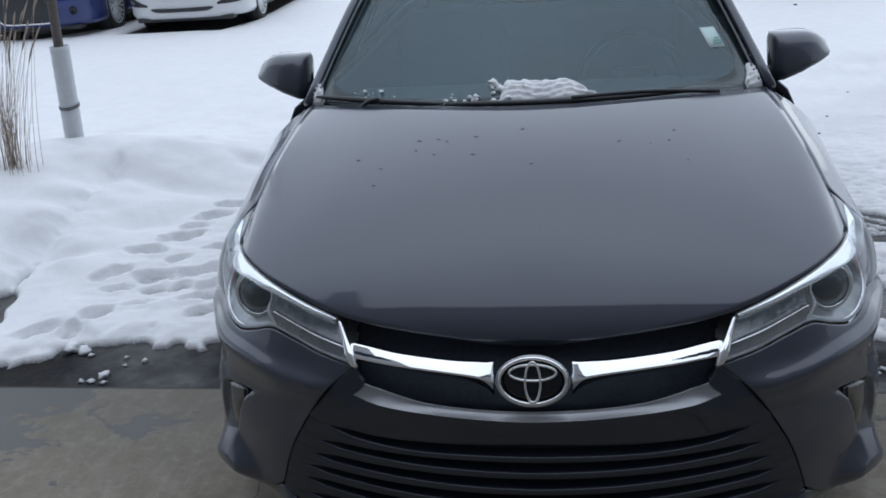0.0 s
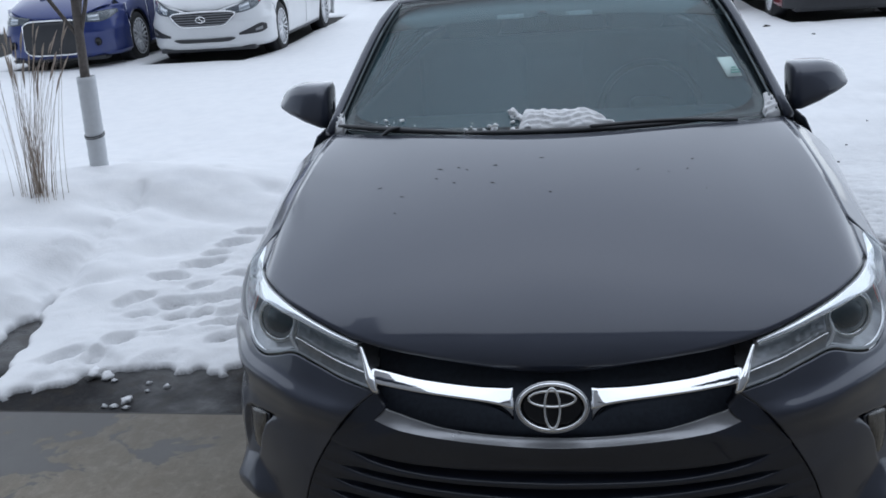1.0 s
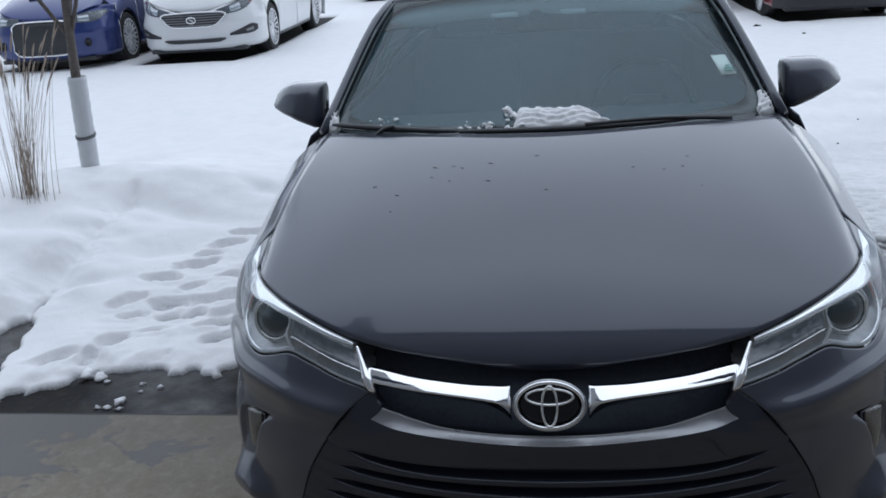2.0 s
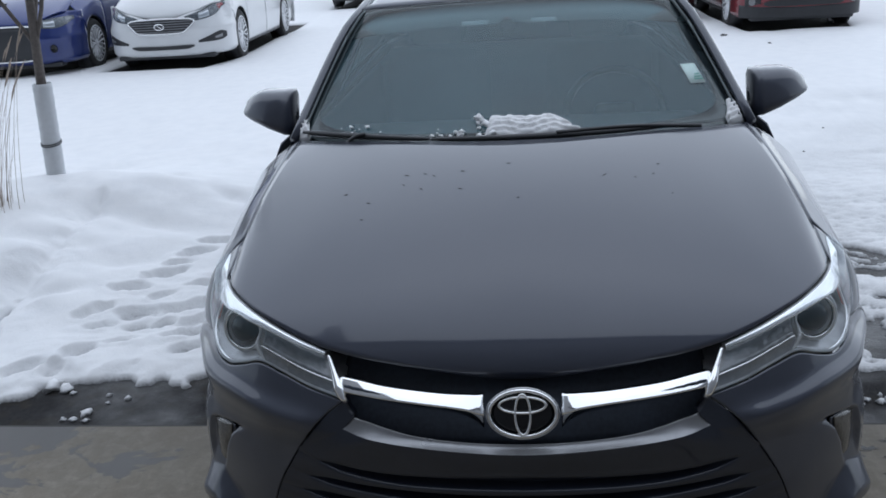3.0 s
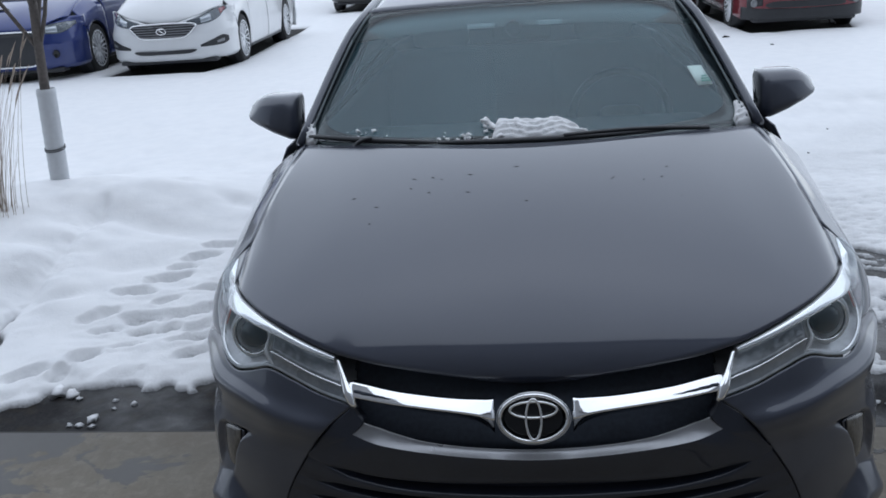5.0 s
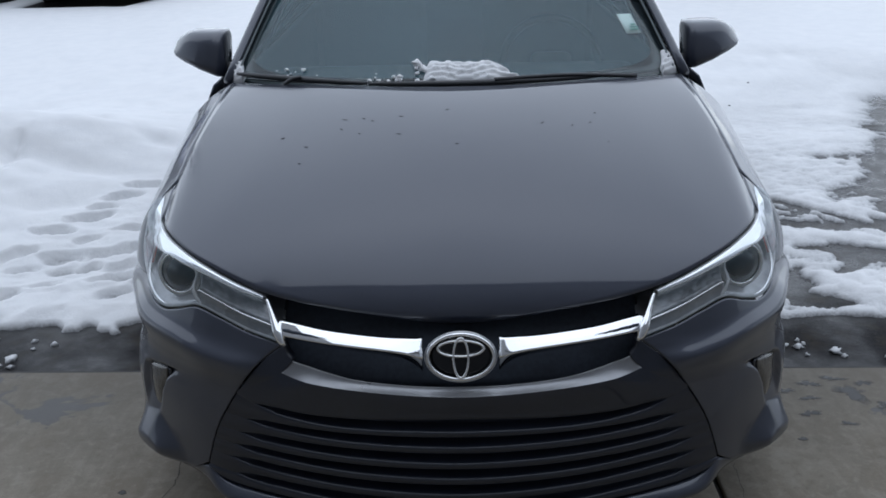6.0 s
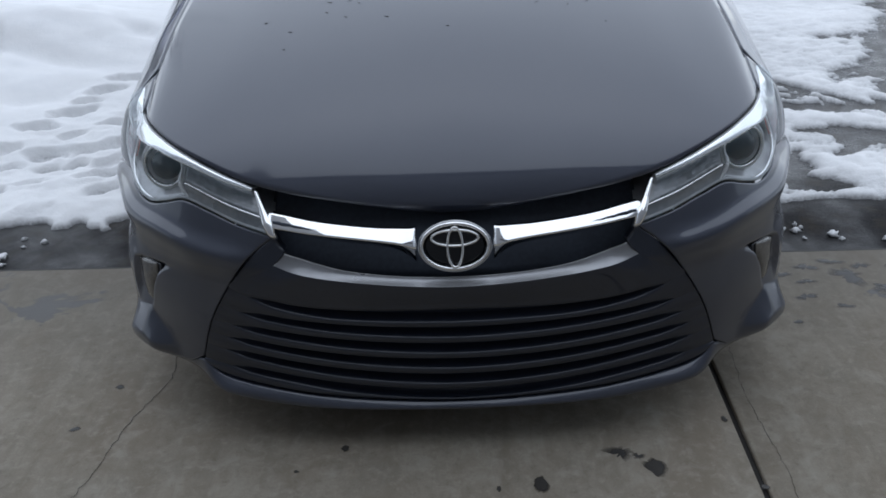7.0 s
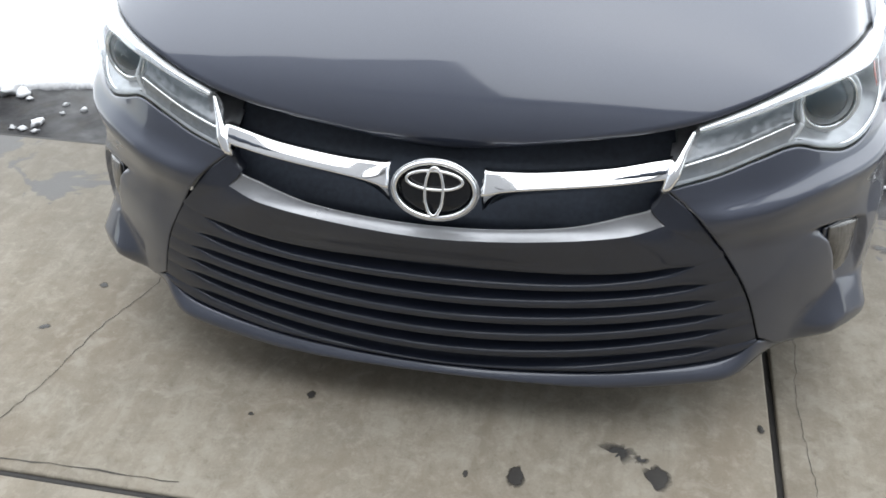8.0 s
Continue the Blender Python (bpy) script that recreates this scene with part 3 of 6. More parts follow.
def snow_height(x, y):
    """Depth of the snow above the asphalt: a drift by the young tree, trodden slush near the car, thin patches on the far side."""
    big, mid, fine = fbm(x * 0.9, y * 0.9, 3), fbm(x * 3.1, y * 3.1, 11), fbm(x * 9, y * 9, 23, 4)
    flat = 0.05 + 0.03 * (big - 0.5) + 0.012 * (mid - 0.5) + 0.006 * (fine - 0.5)
    # the drift with its crest behind the trodden part
    drift = 0.20 * bump_at(x, y, -3.15, 3.55, 0.95, 0.62, 12) + 0.11 * bump_at(x, y, -2.20, 3.80, 0.85, 0.55, -10)
    drift += 0.16 * bump_at(x, y, -3.0, 2.6, 0.75, 0.55, 20) + 0.05 * bump_at(x, y, -2.55, 2.0, 0.5, 0.4, 30) + 0.24 * bump_at(x, y, -4.3, 3.2, 0.9, 1.1)
    drift -= 0.6 * (0.06 * bump_at(x, y, -2.55, 3.05, 0.42, 0.12, -14) + 0.05 * bump_at(x, y, -2.9, 2.62, 0.3, 0.12, -20) + 0.05 * bump_at(x, y, -2.2, 2.55, 0.30, 0.10, 15) + 0.05 * bump_at(x, y, -2.55, 2.12, 0.34, 0.12, -25) + 0.06 * bump_at(x, y, -2.15, 3.15, 0.30, 0.10, -12) + 0.08 * bump_at(x, y, -1.85, 3.62, 0.16, 0.08, -30))
    for cx, cy, rx, ry, turn, gain in ((-2.28, 3.85, .18, .08, -20, .06), (-2.50, 3.25, .30, .11, -12, .06), (-2.62, 2.72, .32, .12, -8, .07), (-2.60, 2.24, .30, .12, -18, .06), (-2.34, 2.16, .16, .06, 20, .06)):
        gain *= 0.55
        drift = drift - gain * bump_at(x, y, cx, cy, rx, ry, turn) + 0.5 * gain * bump_at(x, y, cx - .03, cy - ry * 1.6, rx, ry, turn)
    drift += 0.075 * (fbm(x * 2.2, y * 2.2, 5, 3) - 0.5) * smooth(-1.0, -2.0, x)
    left = flat + drift
    # footprints and churned slush
    wob = fbm(x * 14, y * 14, 71, 3) - 0.5
    for k, (fx, fy, ft) in enumerate(STEPS):
        big_foot = 0.72 + 0.09 * (k * 7 % 5)
        c, s = math.cos(radians(ft)), math.sin(radians(ft))
        a, b = ((x - fx) * c + (y - fy) * s) / (0.100 * big_foot), (-(x - fx) * s + (y - fy) * c) / (0.048 * big_foot)
        r = np.sqrt(a * a + b * b) + 1.3 * wob
        left = lerp(left, 0.014 * fine - 0.003, (0.96 - 0.11 * (k % 4)) * smooth(1.25, 0.6, r)) + 0.005 * np.exp(-((r - 1.4) / 0.3) ** 2)
    trod = smooth(-2.2, -1.7, x - 0.35 * (y - 2.0)) * smooth(3.6, 2.6, y) * smooth(-0.4, -0.9, x)
    left = left + trod * (0.034 * (fbm(x * 7, y * 9, 31, 4) - 0.55) + 0.012 * (fbm(x * 26, y * 26, 37, 3) - 0.5))
    left = np.maximum(left, 0.010 * fbm(x * 20, y * 20, 33, 3) - 0.002)
    # thawed edge along the asphalt strip
    rim = 1.34 + 0.13 * (fbm(x * 3.3, y * 0.4, 41, 5) - 0.5) + 0.17 * (fbm(x * 13, y * 13, 43, 4) - 0.5) - 0.26 * smooth(-1.75, -2.25, x)
    left = lerp(left, np.minimum(left, 0.022), smooth(0.16, 0.02, y - rim)) - 0.09 * smooth(0.03, -0.03, y - rim)
    bare = np.maximum(np.maximum(-(x + 3.0), (x + 2.42 + 0.26 * (y - 1.55))), np.maximum((y - 1.49) / 9 - (x + 2.50), 1.22 - y))
    left = lerp(left, np.minimum(left, 0.030), smooth(0.34, 0.05, bare + 0.25 * (mid - 0.5)))
    left = left - 0.4 * smooth(0.07, -0.02, bare + 0.10 * (fbm(x * 9, y * 9, 61, 4) - 0.5))
    # thin, broken cover on the other side
    wx, wy = x + 0.10 * (fbm(x * 5, y * 5, 81, 3) - 0.5), y + 0.10 * (fbm(x * 5, y * 5, 87, 3) - 0.5)
    melt = fbm(wx * 1.5 + 3, wy * 2.1, 57, 6)
    rag = fbm(x * 16, y * 22, 91, 5) - 0.5 + 0.35 * (fbm(x * 60, y * 80, 93, 2) - 0.5)
    open_far = smooth(2.6, 4.6, y)
    right = flat - 0.024 + 0.085 * (melt - 0.47 + 0.24 * open_far) + 0.022 * (mid - 0.5) * (1 - open_far) + 0.095 * (1 - 0.8 * open_far) * rag
    lane = smooth(0.50, 0.18, np.abs(wx - 2.80 - 0.40 * (y - 3.4) + 0.30 * (mid - 0.5))) * smooth(6.0, 4.4, y) * smooth(1.9, 2.4, y)
    lane = np.maximum(lane, smooth(0.16, 0.04, np.abs(wy - 2.75 - 0.9 * (x - 2.05))) * smooth(1.8, 2.0, x) * smooth(2.5, 2.3, x) * 0.7)
    # tyre tracks slanting across to the car
    across = (wx - 1.65) * 0.716 + (wy - 2.68) * 0.698
    rut = smooth(0.045, 0.015, np.abs(across)) + smooth(0.035, 0.012, np.abs(across + 0.085)) + 0.8 * smooth(0.03, 0.01, np.abs(across + 0.15))
    rut = rut * smooth(2.75, 2.6, wy - 0.1 * wx) + smooth(0.075, 0.03, np.abs(wy - 2.36 + 0.20 * (x - 1.56)))
    right = right - 0.065 * lane * (0.6 + 0.6 * melt) - 0.045 * np.minimum(rut, 1) * smooth(3.2, 2.2, x)
    for cx, cy, rx, ry, turn, gain in ((1.60, 2.20, 0.20, 0.06, -8, .05), (1.66, 1.62, 0.12, 0.22, 25, .06), (1.88, 1.66, 0.16, 0.10, -15, .05), (1.56, 1.36, 0.15, 0.03, -10, .06), (2.0, 2.12, 0.16, 0.06, -15, .05), (1.95, 2.58, 0.22, 0.05, -45, .045),
                                       (1.85, 1.97, 0.17, 0.07, -18, -.09), (1.42, 1.64, 0.10, 0.16, 0, -.10), (1.52, 1.48, 0.12, 0.04, -10, -.09), (1.72, 1.84, 0.05, 0.12, -30, -.05), (2.28, 3.41, 0.22, 0.08, 0, -.04), (2.68, 4.13, 0.3, 0.12, 0, -.04), (2.44, 4.57, 0.25, 0.06, 10, -.03)):
        right = right + gain * bump_at(wx, wy, cx, cy, rx, ry, turn)
    right = right - 0.08 * smooth(0.03, -0.04, y - 1.36 - 0.16 * (fbm(x * 4, y, 95, 5) - 0.5) - 0.5 * rag * 0.2)
    right = np.where(right > 0.010, 0.010 + 0.30 * (right - 0.010), right)
    w = smooth(-0.3, 0.5, x)
    h = lerp(left, right, w)
    far = smooth(6.0, 9.0, y)
    h = lerp(h, 0.045 + 0.03 * (big - 0.5) + 0.02 * (mid - 0.5), far)
    # the thawed lane among the parked cars
    h = h - 0.10 * smooth(0.9, 0.5, np.abs(y - 20.3 + 0.5 * (mid - 0.5))) * smooth(2.0, -3.0, x) * smooth(-7.2, -6.6, -np.abs(x + 9.5) - 3.2 + 0 * x)
    h = h - 0.12 * smooth(0.0, 0.4, -(x + 8.9) - 0.25 * np.abs(y - 13.2) + 0.4 * (mid - 0.5)) * smooth(4.0, 1.5, np.abs(y - 14.0))
    # bare ground under the parked cars
    for cx, cy in ((-5.05, 13.3), (-7.35, 13.1), (3.97, 14.0), (1.9, 16.2), (-3.5, 21.9)):
        h = h - 0.12 * smooth(1.0, 0.82, np.maximum(np.abs(x - cx) / 0.90, np.abs(y - cy) / 2.6) + 0.1 * (mid - 0.5))
    under = smooth(0.90, 0.72, np.abs(x)) * smooth(5.3, 4.9, y)
    return h - 0.12 * under


STEPS = [(-1.96, 1.42, 70), (-1.91, 1.57, 60), (-2.07, 1.42, 30), (-1.77, 1.69, 15), (-1.96, 2.25, 10), (-1.65, 1.86, 25), (-1.50, 1.75, 15), (-1.50, 1.88, 30), (-1.75, 1.84, 10), (-1.82, 1.98, 15), (-1.95, 1.85, 20),
         (-2.02, 1.99, 50), (-1.88, 2.44, 35), (-1.84, 2.61, 30), (-1.79, 2.77, 35), (-1.75, 2.18, 40), (-1.43, 1.61, 30), (-1.62, 2.02, 25), (-1.32, 1.72, 20), (-1.30, 1.95, 35), (-1.45, 2.12, 20), (-1.60, 2.32, 30), (-1.72, 2.95, 30)]
XS, YS = spaced(-3.3, 3.2, 0.015, -160, 160), spaced(1.12, 4.6, 0.015, 1.1, 170)
GX, GY = np.meshgrid(XS, YS)
GZ = snow_height(GX, GY) - 0.015
snow = part("snow_cover", sheet_mesh(np.stack([GX, GY, GZ], -1)), SNOW)
tagged(snow, "trodden wet snow lying over the parking lot", "snow", kind="stuff")


def chunk_mesh(seed, r):
    rnd = random.Random(seed)
    bm = bmesh.new()
    bmesh.ops.create_icosphere(bm, subdivisions=2, radius=r)
    for v in bm.verts:
        v.co *= 0.72 + 0.85 * noise.noise(v.co * (1.5 / r) + Vector((seed * 3.7, 0, 0))) + rnd.uniform(-0.12, 0.12)
        v.co.z *= 0.55
        v.co.z = max(v.co.z, -0.25 * r)
    return bm


for k, (x, y, r, base) in enumerate([
        (1.368, 1.075, 0.026, 0), (1.385, 1.045, 0.014, 0), (1.16, 1.11, 0.020, 0), (1.20, 1.135, 0.016, 0), (1.24, 1.115, 0.022, 0), (1.27, 1.14, 0.013, 0),
        (1.255, 1.165, 0.014, 0), (1.14, 1.14, 0.013, 0), (1.255, 1.06, 0.012, 0), (1.54, 1.035, 0.020, 0), (1.57, 1.04, 0.015, 0),
        (-1.665, 1.105, 0.030, 0), (-1.70, 1.06, 0.020, 0), (-1.74, 1.065, 0.016, 0), (-1.645, 1.055, 0.018, 0), (-1.55, 1.22, 0.018, 0),
        (-1.64, 1.25, 0.014, 0), (-1.90, 1.31, 0.05, 0), (-1.84, 1.30, 0.035, 0), (-1.80, 1.27, 0.018, 0), (-1.62, 1.19, 0.012, 0)]):
    ob = part("snow_lump", chunk_mesh(k, r), SNOW)
    ob.location = (x, y, -0.015 + 0.25 * r + (0.016 if y < EDGE + 0.012 else 0))
    tagged(ob, "small lump of dropped snow on wet asphalt", "snow lump", "dropped snow lumps")

# bits of bark and dirt dropped on the snow
dirt = new("dirt_bits")
tagged(dirt, "small dark bits of bark on the snow", "debris", kind="stuff")
for k, (x, y, r) in enumerate([(2.76, 11.14, 0.050), (1.81, 4.21, 0.012), (2.33, 5.36, 0.012), (1.98, 4.64, 0.010), (3.12, 10.13, 0.030)]):
    ob = part("bark_bit", chunk_mesh(k + 900, r), LEAF_BIT, dirt)
    ob.location = (x, y, float(snow_height(np.array([x]), np.array([y]))[0]) - 0.015 + 0.2 * r)

# ---- car bodies ----
# plan of the front end at bumper height, and how far the skin leans back with height
PLAN = spline([(-.25, .025), (0, .015), (.25, .025), (.45, .05), (.62, .09), (.72, .145), (.80, .22), (.85, .29), (.888, .385), (.907, .5), (.914, .7), (.915, 1.0)], 600)
PLAN = PLAN[np.argmin(np.abs(PLAN[:, 0])):]
PLAN[0, 0] = 0
ARC = np.r_[0, np.cumsum(np.linalg.norm(np.diff(PLAN, axis=0), axis=1))]
LEAN_Z = [.10, .13, .17, .30, .45, .52, .58, .62, .66, .70, .75, .80, .86]
LEAN_D = [.05, .012, .0, .0, .003, .012, .030, .048, .068, .093, .128, .170, .23]


def skin(u, z, off=0.0):
    """Point on the front skin: u metres round from the middle, z up; off > 0 stands proud of it."""
    u, z = np.broadcast_arrays(np.asarray(u, float), np.asarray(z, float))
    a, s = np.abs(u), np.where(u < 0, -1.0, 1.0)
    x, y = np.interp(a, ARC, PLAN[:, 0]), np.interp(a, ARC, PLAN[:, 1])
    lo = np.maximum(a - .02, 0)
    tx = np.interp(a + .02, ARC, PLAN[:, 0]) - np.interp(lo, ARC, PLAN[:, 0])
    ty = np.interp(a + .02, ARC, PLAN[:, 1]) - np.interp(lo, ARC, PLAN[:, 1])
    ty = np.where(a < .02, 0, ty)
    ln = np.hypot(tx, ty)
    d = np.interp(z, LEAN_Z, LEAN_D) * (1 - .25 * np.clip((a - .6) / .4, 0, 1)) * (1 - .95 * smooth(1.0, 1.2, a)) - off
    return np.stack([s * (x - ty / ln * d), y + tx / ln * d, z], -1)


def curve_u(us, pts):
    """z at each u, by a smooth curve through a few (u, z)."""
    c = spline(pts, 200)
    return np.interp(us, c[:, 0], c[:, 1])


def band(u0, u1, top, bottom, nu, nv, off=0.0):
    """Grid on the skin between two lines z(u)."""
    us = np.linspace(u0, u1, nu)
    zt, zb = top(us), bottom(us)
    return np.array([skin(us, lerp(zt, zb, t), off) for t in np.linspace(0, 1, nv)])


WHEEL_Y, WHEEL_Z, ARCH = (0.96, 3.735), 0.325, 0.365
SIDE_Y = [0.55, 1.0, 2.0, 3.5, 4.3, 4.6, 4.78]
SIDE_X = [.908, .914, .915, .915, .895, .85, .76]


def side_x(y, z):
    f = np.interp(z, [.15, .3, .5, .62, .72, .80, .88, .96], [.955, .985, 1.0, 1.0, .995, .988, .972, .93])
    return np.interp(y, SIDE_Y, SIDE_X) * f


def low_z(y, sill=0.19):
    z = np.full_like(y, sill)
    for c in WHEEL_Y:
        h = ARCH**2 - (y - c) ** 2
        z = np.where(h > 0, np.maximum(z, WHEEL_Z + np.sqrt(np.maximum(h, 0))), z)
    return z


BELT = ([1.15, 1.35, 2.0, 3.2, 4.0, 4.78], [.975, .950, .950, .97, .985, .97])
RAIL_Y = [1.17, 1.40, 1.60, 1.74, 2.2, 2.8, 3.2, 3.6, 4.05]
RAIL_Z = [1.005, 1.175, 1.315, 1.372, 1.425, 1.415, 1.365, 1.23, 1.03]
RAIL_X = [.760, .695, .634, .595, .576, .575, .575, .60, .66]


def rail(n, y0=1.17, y1=4.05):
    c = spline(np.stack([RAIL_X, RAIL_Y, RAIL_Z], -1), 400)
    ys = np.linspace(y0, y1, n)
    return np.stack([np.interp(ys, c[:, 1], c[:, 0]), ys, np.interp(ys, c[:, 1], c[:, 2])], -1)


def side_panel(y0, y1, nu, nv=16, top=None, sill=0.19):
    ys = np.linspace(y0, y1, nu)
    zt = np.interp(ys, *BELT) if top is None else top(ys)
    zb = np.minimum(low_z(ys, sill), zt - 0.02)
    return np.array([np.stack([side_x(ys, z), ys, z], -1) for z in (lerp(zt, zb, t) for t in np.linspace(0, 1, nv))])


def cabin_side(y0, y1, nu, nv, lo, hi, push=0.0):
    """Grid on the sloping side of the cabin; lo and hi run from the belt (0) to the rail (1)."""
    r = rail(nu, y0, y1)
    bz = np.interp(r[:, 1], *BELT)
    bx = np.minimum(side_x(r[:, 1], bz) - 0.015, np.interp(r[:, 1], [1.15, 1.35, 1.6, 2.0, 9], [.768, .795, .818, .835, .835]))
    rows = []
    for t in np.linspace(lo, hi, nv):
        rows.append(np.stack([lerp(bx, r[:, 0], t) + 0.014 * t * (1 - t) * 2 + push, r[:, 1], lerp(bz, r[:, 2], t)], -1))
    return np.array(rows)


def wheel(parent, x, y, side, spokes=10, rim_mat=None):
    """Tyre with tread and a spoked alloy rim; side +1 faces +x."""
    tyre = part("wheel", revolve([(.19, -.10), (.215, -.108), (.27, -.112), (.305, -.104), (.323, -.085), (.328, -.03), (.328, .03), (.323, .085), (.305, .104), (.27, .112), (.215, .108), (.19, .10)], "x", 48), RUBBER, parent)
    tyre.location = (x, y, WHEEL_Z)
    bm = bmesh.new()
    bm.from_mesh(revolve([(.218, .104), (.213, .109), (.20, .100), (.192, .075), (.190, -.10)], "x", 40))
    for k in range(spokes):
        a = 2 * math.pi * k / spokes
        for s in (-1, 1):
            c, sn = math.cos(a + s * .10), math.sin(a + s * .10)
            path = [(.082, .045 * math.cos(a), .045 * math.sin(a)), (.088, .12 * c, .12 * sn), (.098, .202 * math.cos(a + s * .16), .202 * math.sin(a + s * .16))]
            tmp = bpy.data.meshes.new("spoke")
            t = tube_mesh(path, [.014, .011, .012], 6)
            t.to_mesh(tmp)
            t.free()
            bm.from_mesh(tmp)
            bpy.data.meshes.remove(tmp)
    bm.from_mesh(revolve([(.055, .072), (.05, .092), (.03, .098), (.002, .099)], "x", 24))
    part("rim", bm, rim_mat or ALLOY, tyre, "silver alloy rim").scale = (1.06, 1.11, 1.11)
    part("brake_disc", revolve([(.002, .02), (.15, .02), (.15, .0), (.002, 0)], "x", 32), SATIN_SILVER, tyre)
    if side < 0:
        tyre.rotation_euler = (0, 0, math.pi)
    return tyre


def mirror_shell(side):
    """Door mirror: deep rounded cap, blunt towards the car and tapering outwards."""
    rows = []
    for x, zc, h, yc, d in [(.842, 1.026, .002, 1.575, .002), (.844, 1.026, .068, 1.575, .055), (.850, 1.0275, .080, 1.572, .074), (.875, 1.030, .080, 1.568, .082), (.905, 1.0365, .0745, 1.569, .080),
                            (.94, 1.043, .068, 1.574, .074), (.97, 1.0485, .060, 1.582, .065), (1.0, 1.049, .0495, 1.593, .054), (1.025, 1.047, .037, 1.605, .040), (1.042, 1.043, .025, 1.614, .028), (1.050, 1.040, .013, 1.620, .016), (1.053, 1.038, .002, 1.622, .002)]:
        a = np.linspace(0, 2 * math.pi, 28, endpoint=False)
        c, s = np.cos(a), np.sin(a)
        p = 0.58
        yy = yc + d * np.sign(c) * np.abs(c) ** p
        zz = zc - .006 + h * 1.0 * np.sign(s) * np.abs(s) ** p
        yy = yy + 0.030 * np.clip((zz - zc) / max(h, .01), -1, 1)
        rows.append(np.stack([np.full(28, x) * side, yy, zz], -1))
    return sheet_mesh(np.array(rows), closed=True, flip=side > 0)


def door_mirror(parent, side, mat):
    cap = part("door_mirror", mirror_shell(side), mat, parent, "painted door mirror housing")
    part("mirror_glass", box_bm(*sorted((side * .868, side * .99)), 1.640, 1.648, .985, 1.068, .003), CHROME, cap)
    part("mirror_foot", tube_mesh([(side * .775, 1.60, .935), (side * .83, 1.595, .955), (side * .885, 1.58, .975)], [.035, .030, .026], 12, 0.7), BLACK_PLASTIC, cap, "black mirror foot")
    return cap


def shell_behind(car, paint_mat, glass_mat, details=True):
    """All of a saloon behind its windscreen: doors, roof, glass, boot, tail."""
    for s in (1, -1):
        f = s < 0
        for name, y0, y1 in (("front_door", 1.345, 2.44), ("rear_door", 2.448, 3.42)):
            d = sheet(name, mirrored(side_panel(y0, y1, 24), s), paint_mat, car, "", .006, not f)
            part("door_handle", tube_mesh([(s * .905, y1 - .26, .835), (s * .932, y1 - .22, .838), (s * .932, y1 - .10, .842), (s * .905, y1 - .06, .845)], .010, 8), paint_mat, d)
            a, b = (1.52, 2.40) if name == "front_door" else (2.49, 3.36)
            sheet("side_window", mirrored(cabin_side(a, b, 16, 8, .0, 1.0), s), glass_mat, d, "", .004, not f)
        sheet("rear_quarter", mirrored(side_panel(3.428, 4.775, 34), s), paint_mat, car, "", .006, not f)
        sheet("cabin_pillar", mirrored(cabin_side(1.19, 1.535, 10, 6, 0, 1, .002), s), paint_mat, car, "", .003, not f)
        sheet("cabin_pillar", mirrored(cabin_side(2.385, 2.505, 4, 6, 0, 1, .002), s), BLACK_PLASTIC, car, "", .003, not f)
        sheet("cabin_pillar", mirrored(cabin_side(3.345, 4.04, 14, 6, 0, 1, .002), s), paint_mat, car, "", .003, not f)
        part("roof_rail", tube_mesh(mirrored(rail(40), s) + np.array((0, 0, -.008)), .015, 10), paint_mat, car)
        part("door_sill", box_bm(*sorted((s * .80, s * .885)), 1.33, 3.37, .17, .235, .02), BLACK_PLASTIC, car)
        for y in WHEEL_Y:
            wheel(car, s * .80, y, s)
            part("wheel_well", revolve([(.345, -.11), (.362, -.12), (.362, .09)], "x", 40, (s * .79, y, WHEEL_Z)), BLACK_PLASTIC, car)
        tl = np.array([[(s * lerp(.50, .868, a), 4.80 - .16 * a**3 + .012, lerp(.96, .80 + .03 * a, b)) for a in np.linspace(0, 1, 8)] for b in np.linspace(0, 1, 5)])
        sheet("tail_lamp", tl, TAIL_RED, car, "red tail lamp", .02, f)
    r = rail(24, 1.74, 3.2)
    xs = np.linspace(-1, 1, 21)
    roof = np.array([[(x * p[0] * 1.0, p[1] + .03 * (x * x - 1) * (1 - smooth(1.74, 2.2, p[1])), p[2] + .032 * (1 - x * x) * (.45 + .55 * smooth(1.74, 2.1, p[1]))) for x in xs] for p in r])
    sheet("roof", roof, paint_mat, car, "", .01, False)
    r = rail(16, 3.2, 4.05)
    back = np.array([[(x * (p[0] + .005), p[1], p[2] + .03 * (1 - x * x)) for x in xs] for p in r])
    sheet("rear_window", back, glass_mat, car, "", .005)
    lid = np.array([[(x * lerp(.70, .66, t), lerp(4.03, 4.76, t) + .045 * (1 - x * x) * t, lerp(1.03, 1.005, t) + .025 * (1 - x * x)) for x in xs] for t in np.linspace(0, 1, 8)])
    sheet("boot_lid", lid, paint_mat, car, "", .01)
    shoulder = [np.array([[(s * lerp(.70, side_x(y, .97), t), y, lerp(1.03, .975, t)) for y in np.linspace(4.0, 4.775, 8)] for t in np.linspace(0, 1, 4)]) for s in (1, -1)]
    for s, q in zip((1, -1), shoulder):
        sheet("rear_shoulder", q, paint_mat, car, "", .006, s > 0)
    tail = np.array([[(x * .87, 4.83 - .24 * abs(x) ** 4, z) for x in xs] for z in np.linspace(1.005, .45, 10)])
    sheet("boot_panel", tail, paint_mat, car, "", .01)
    bumper = np.array([[(x * .89, 4.86 - .25 * abs(x) ** 4 - .10 * smooth(.35, .15, z), z) for x in xs] for z in np.linspace(.60, .17, 10)])
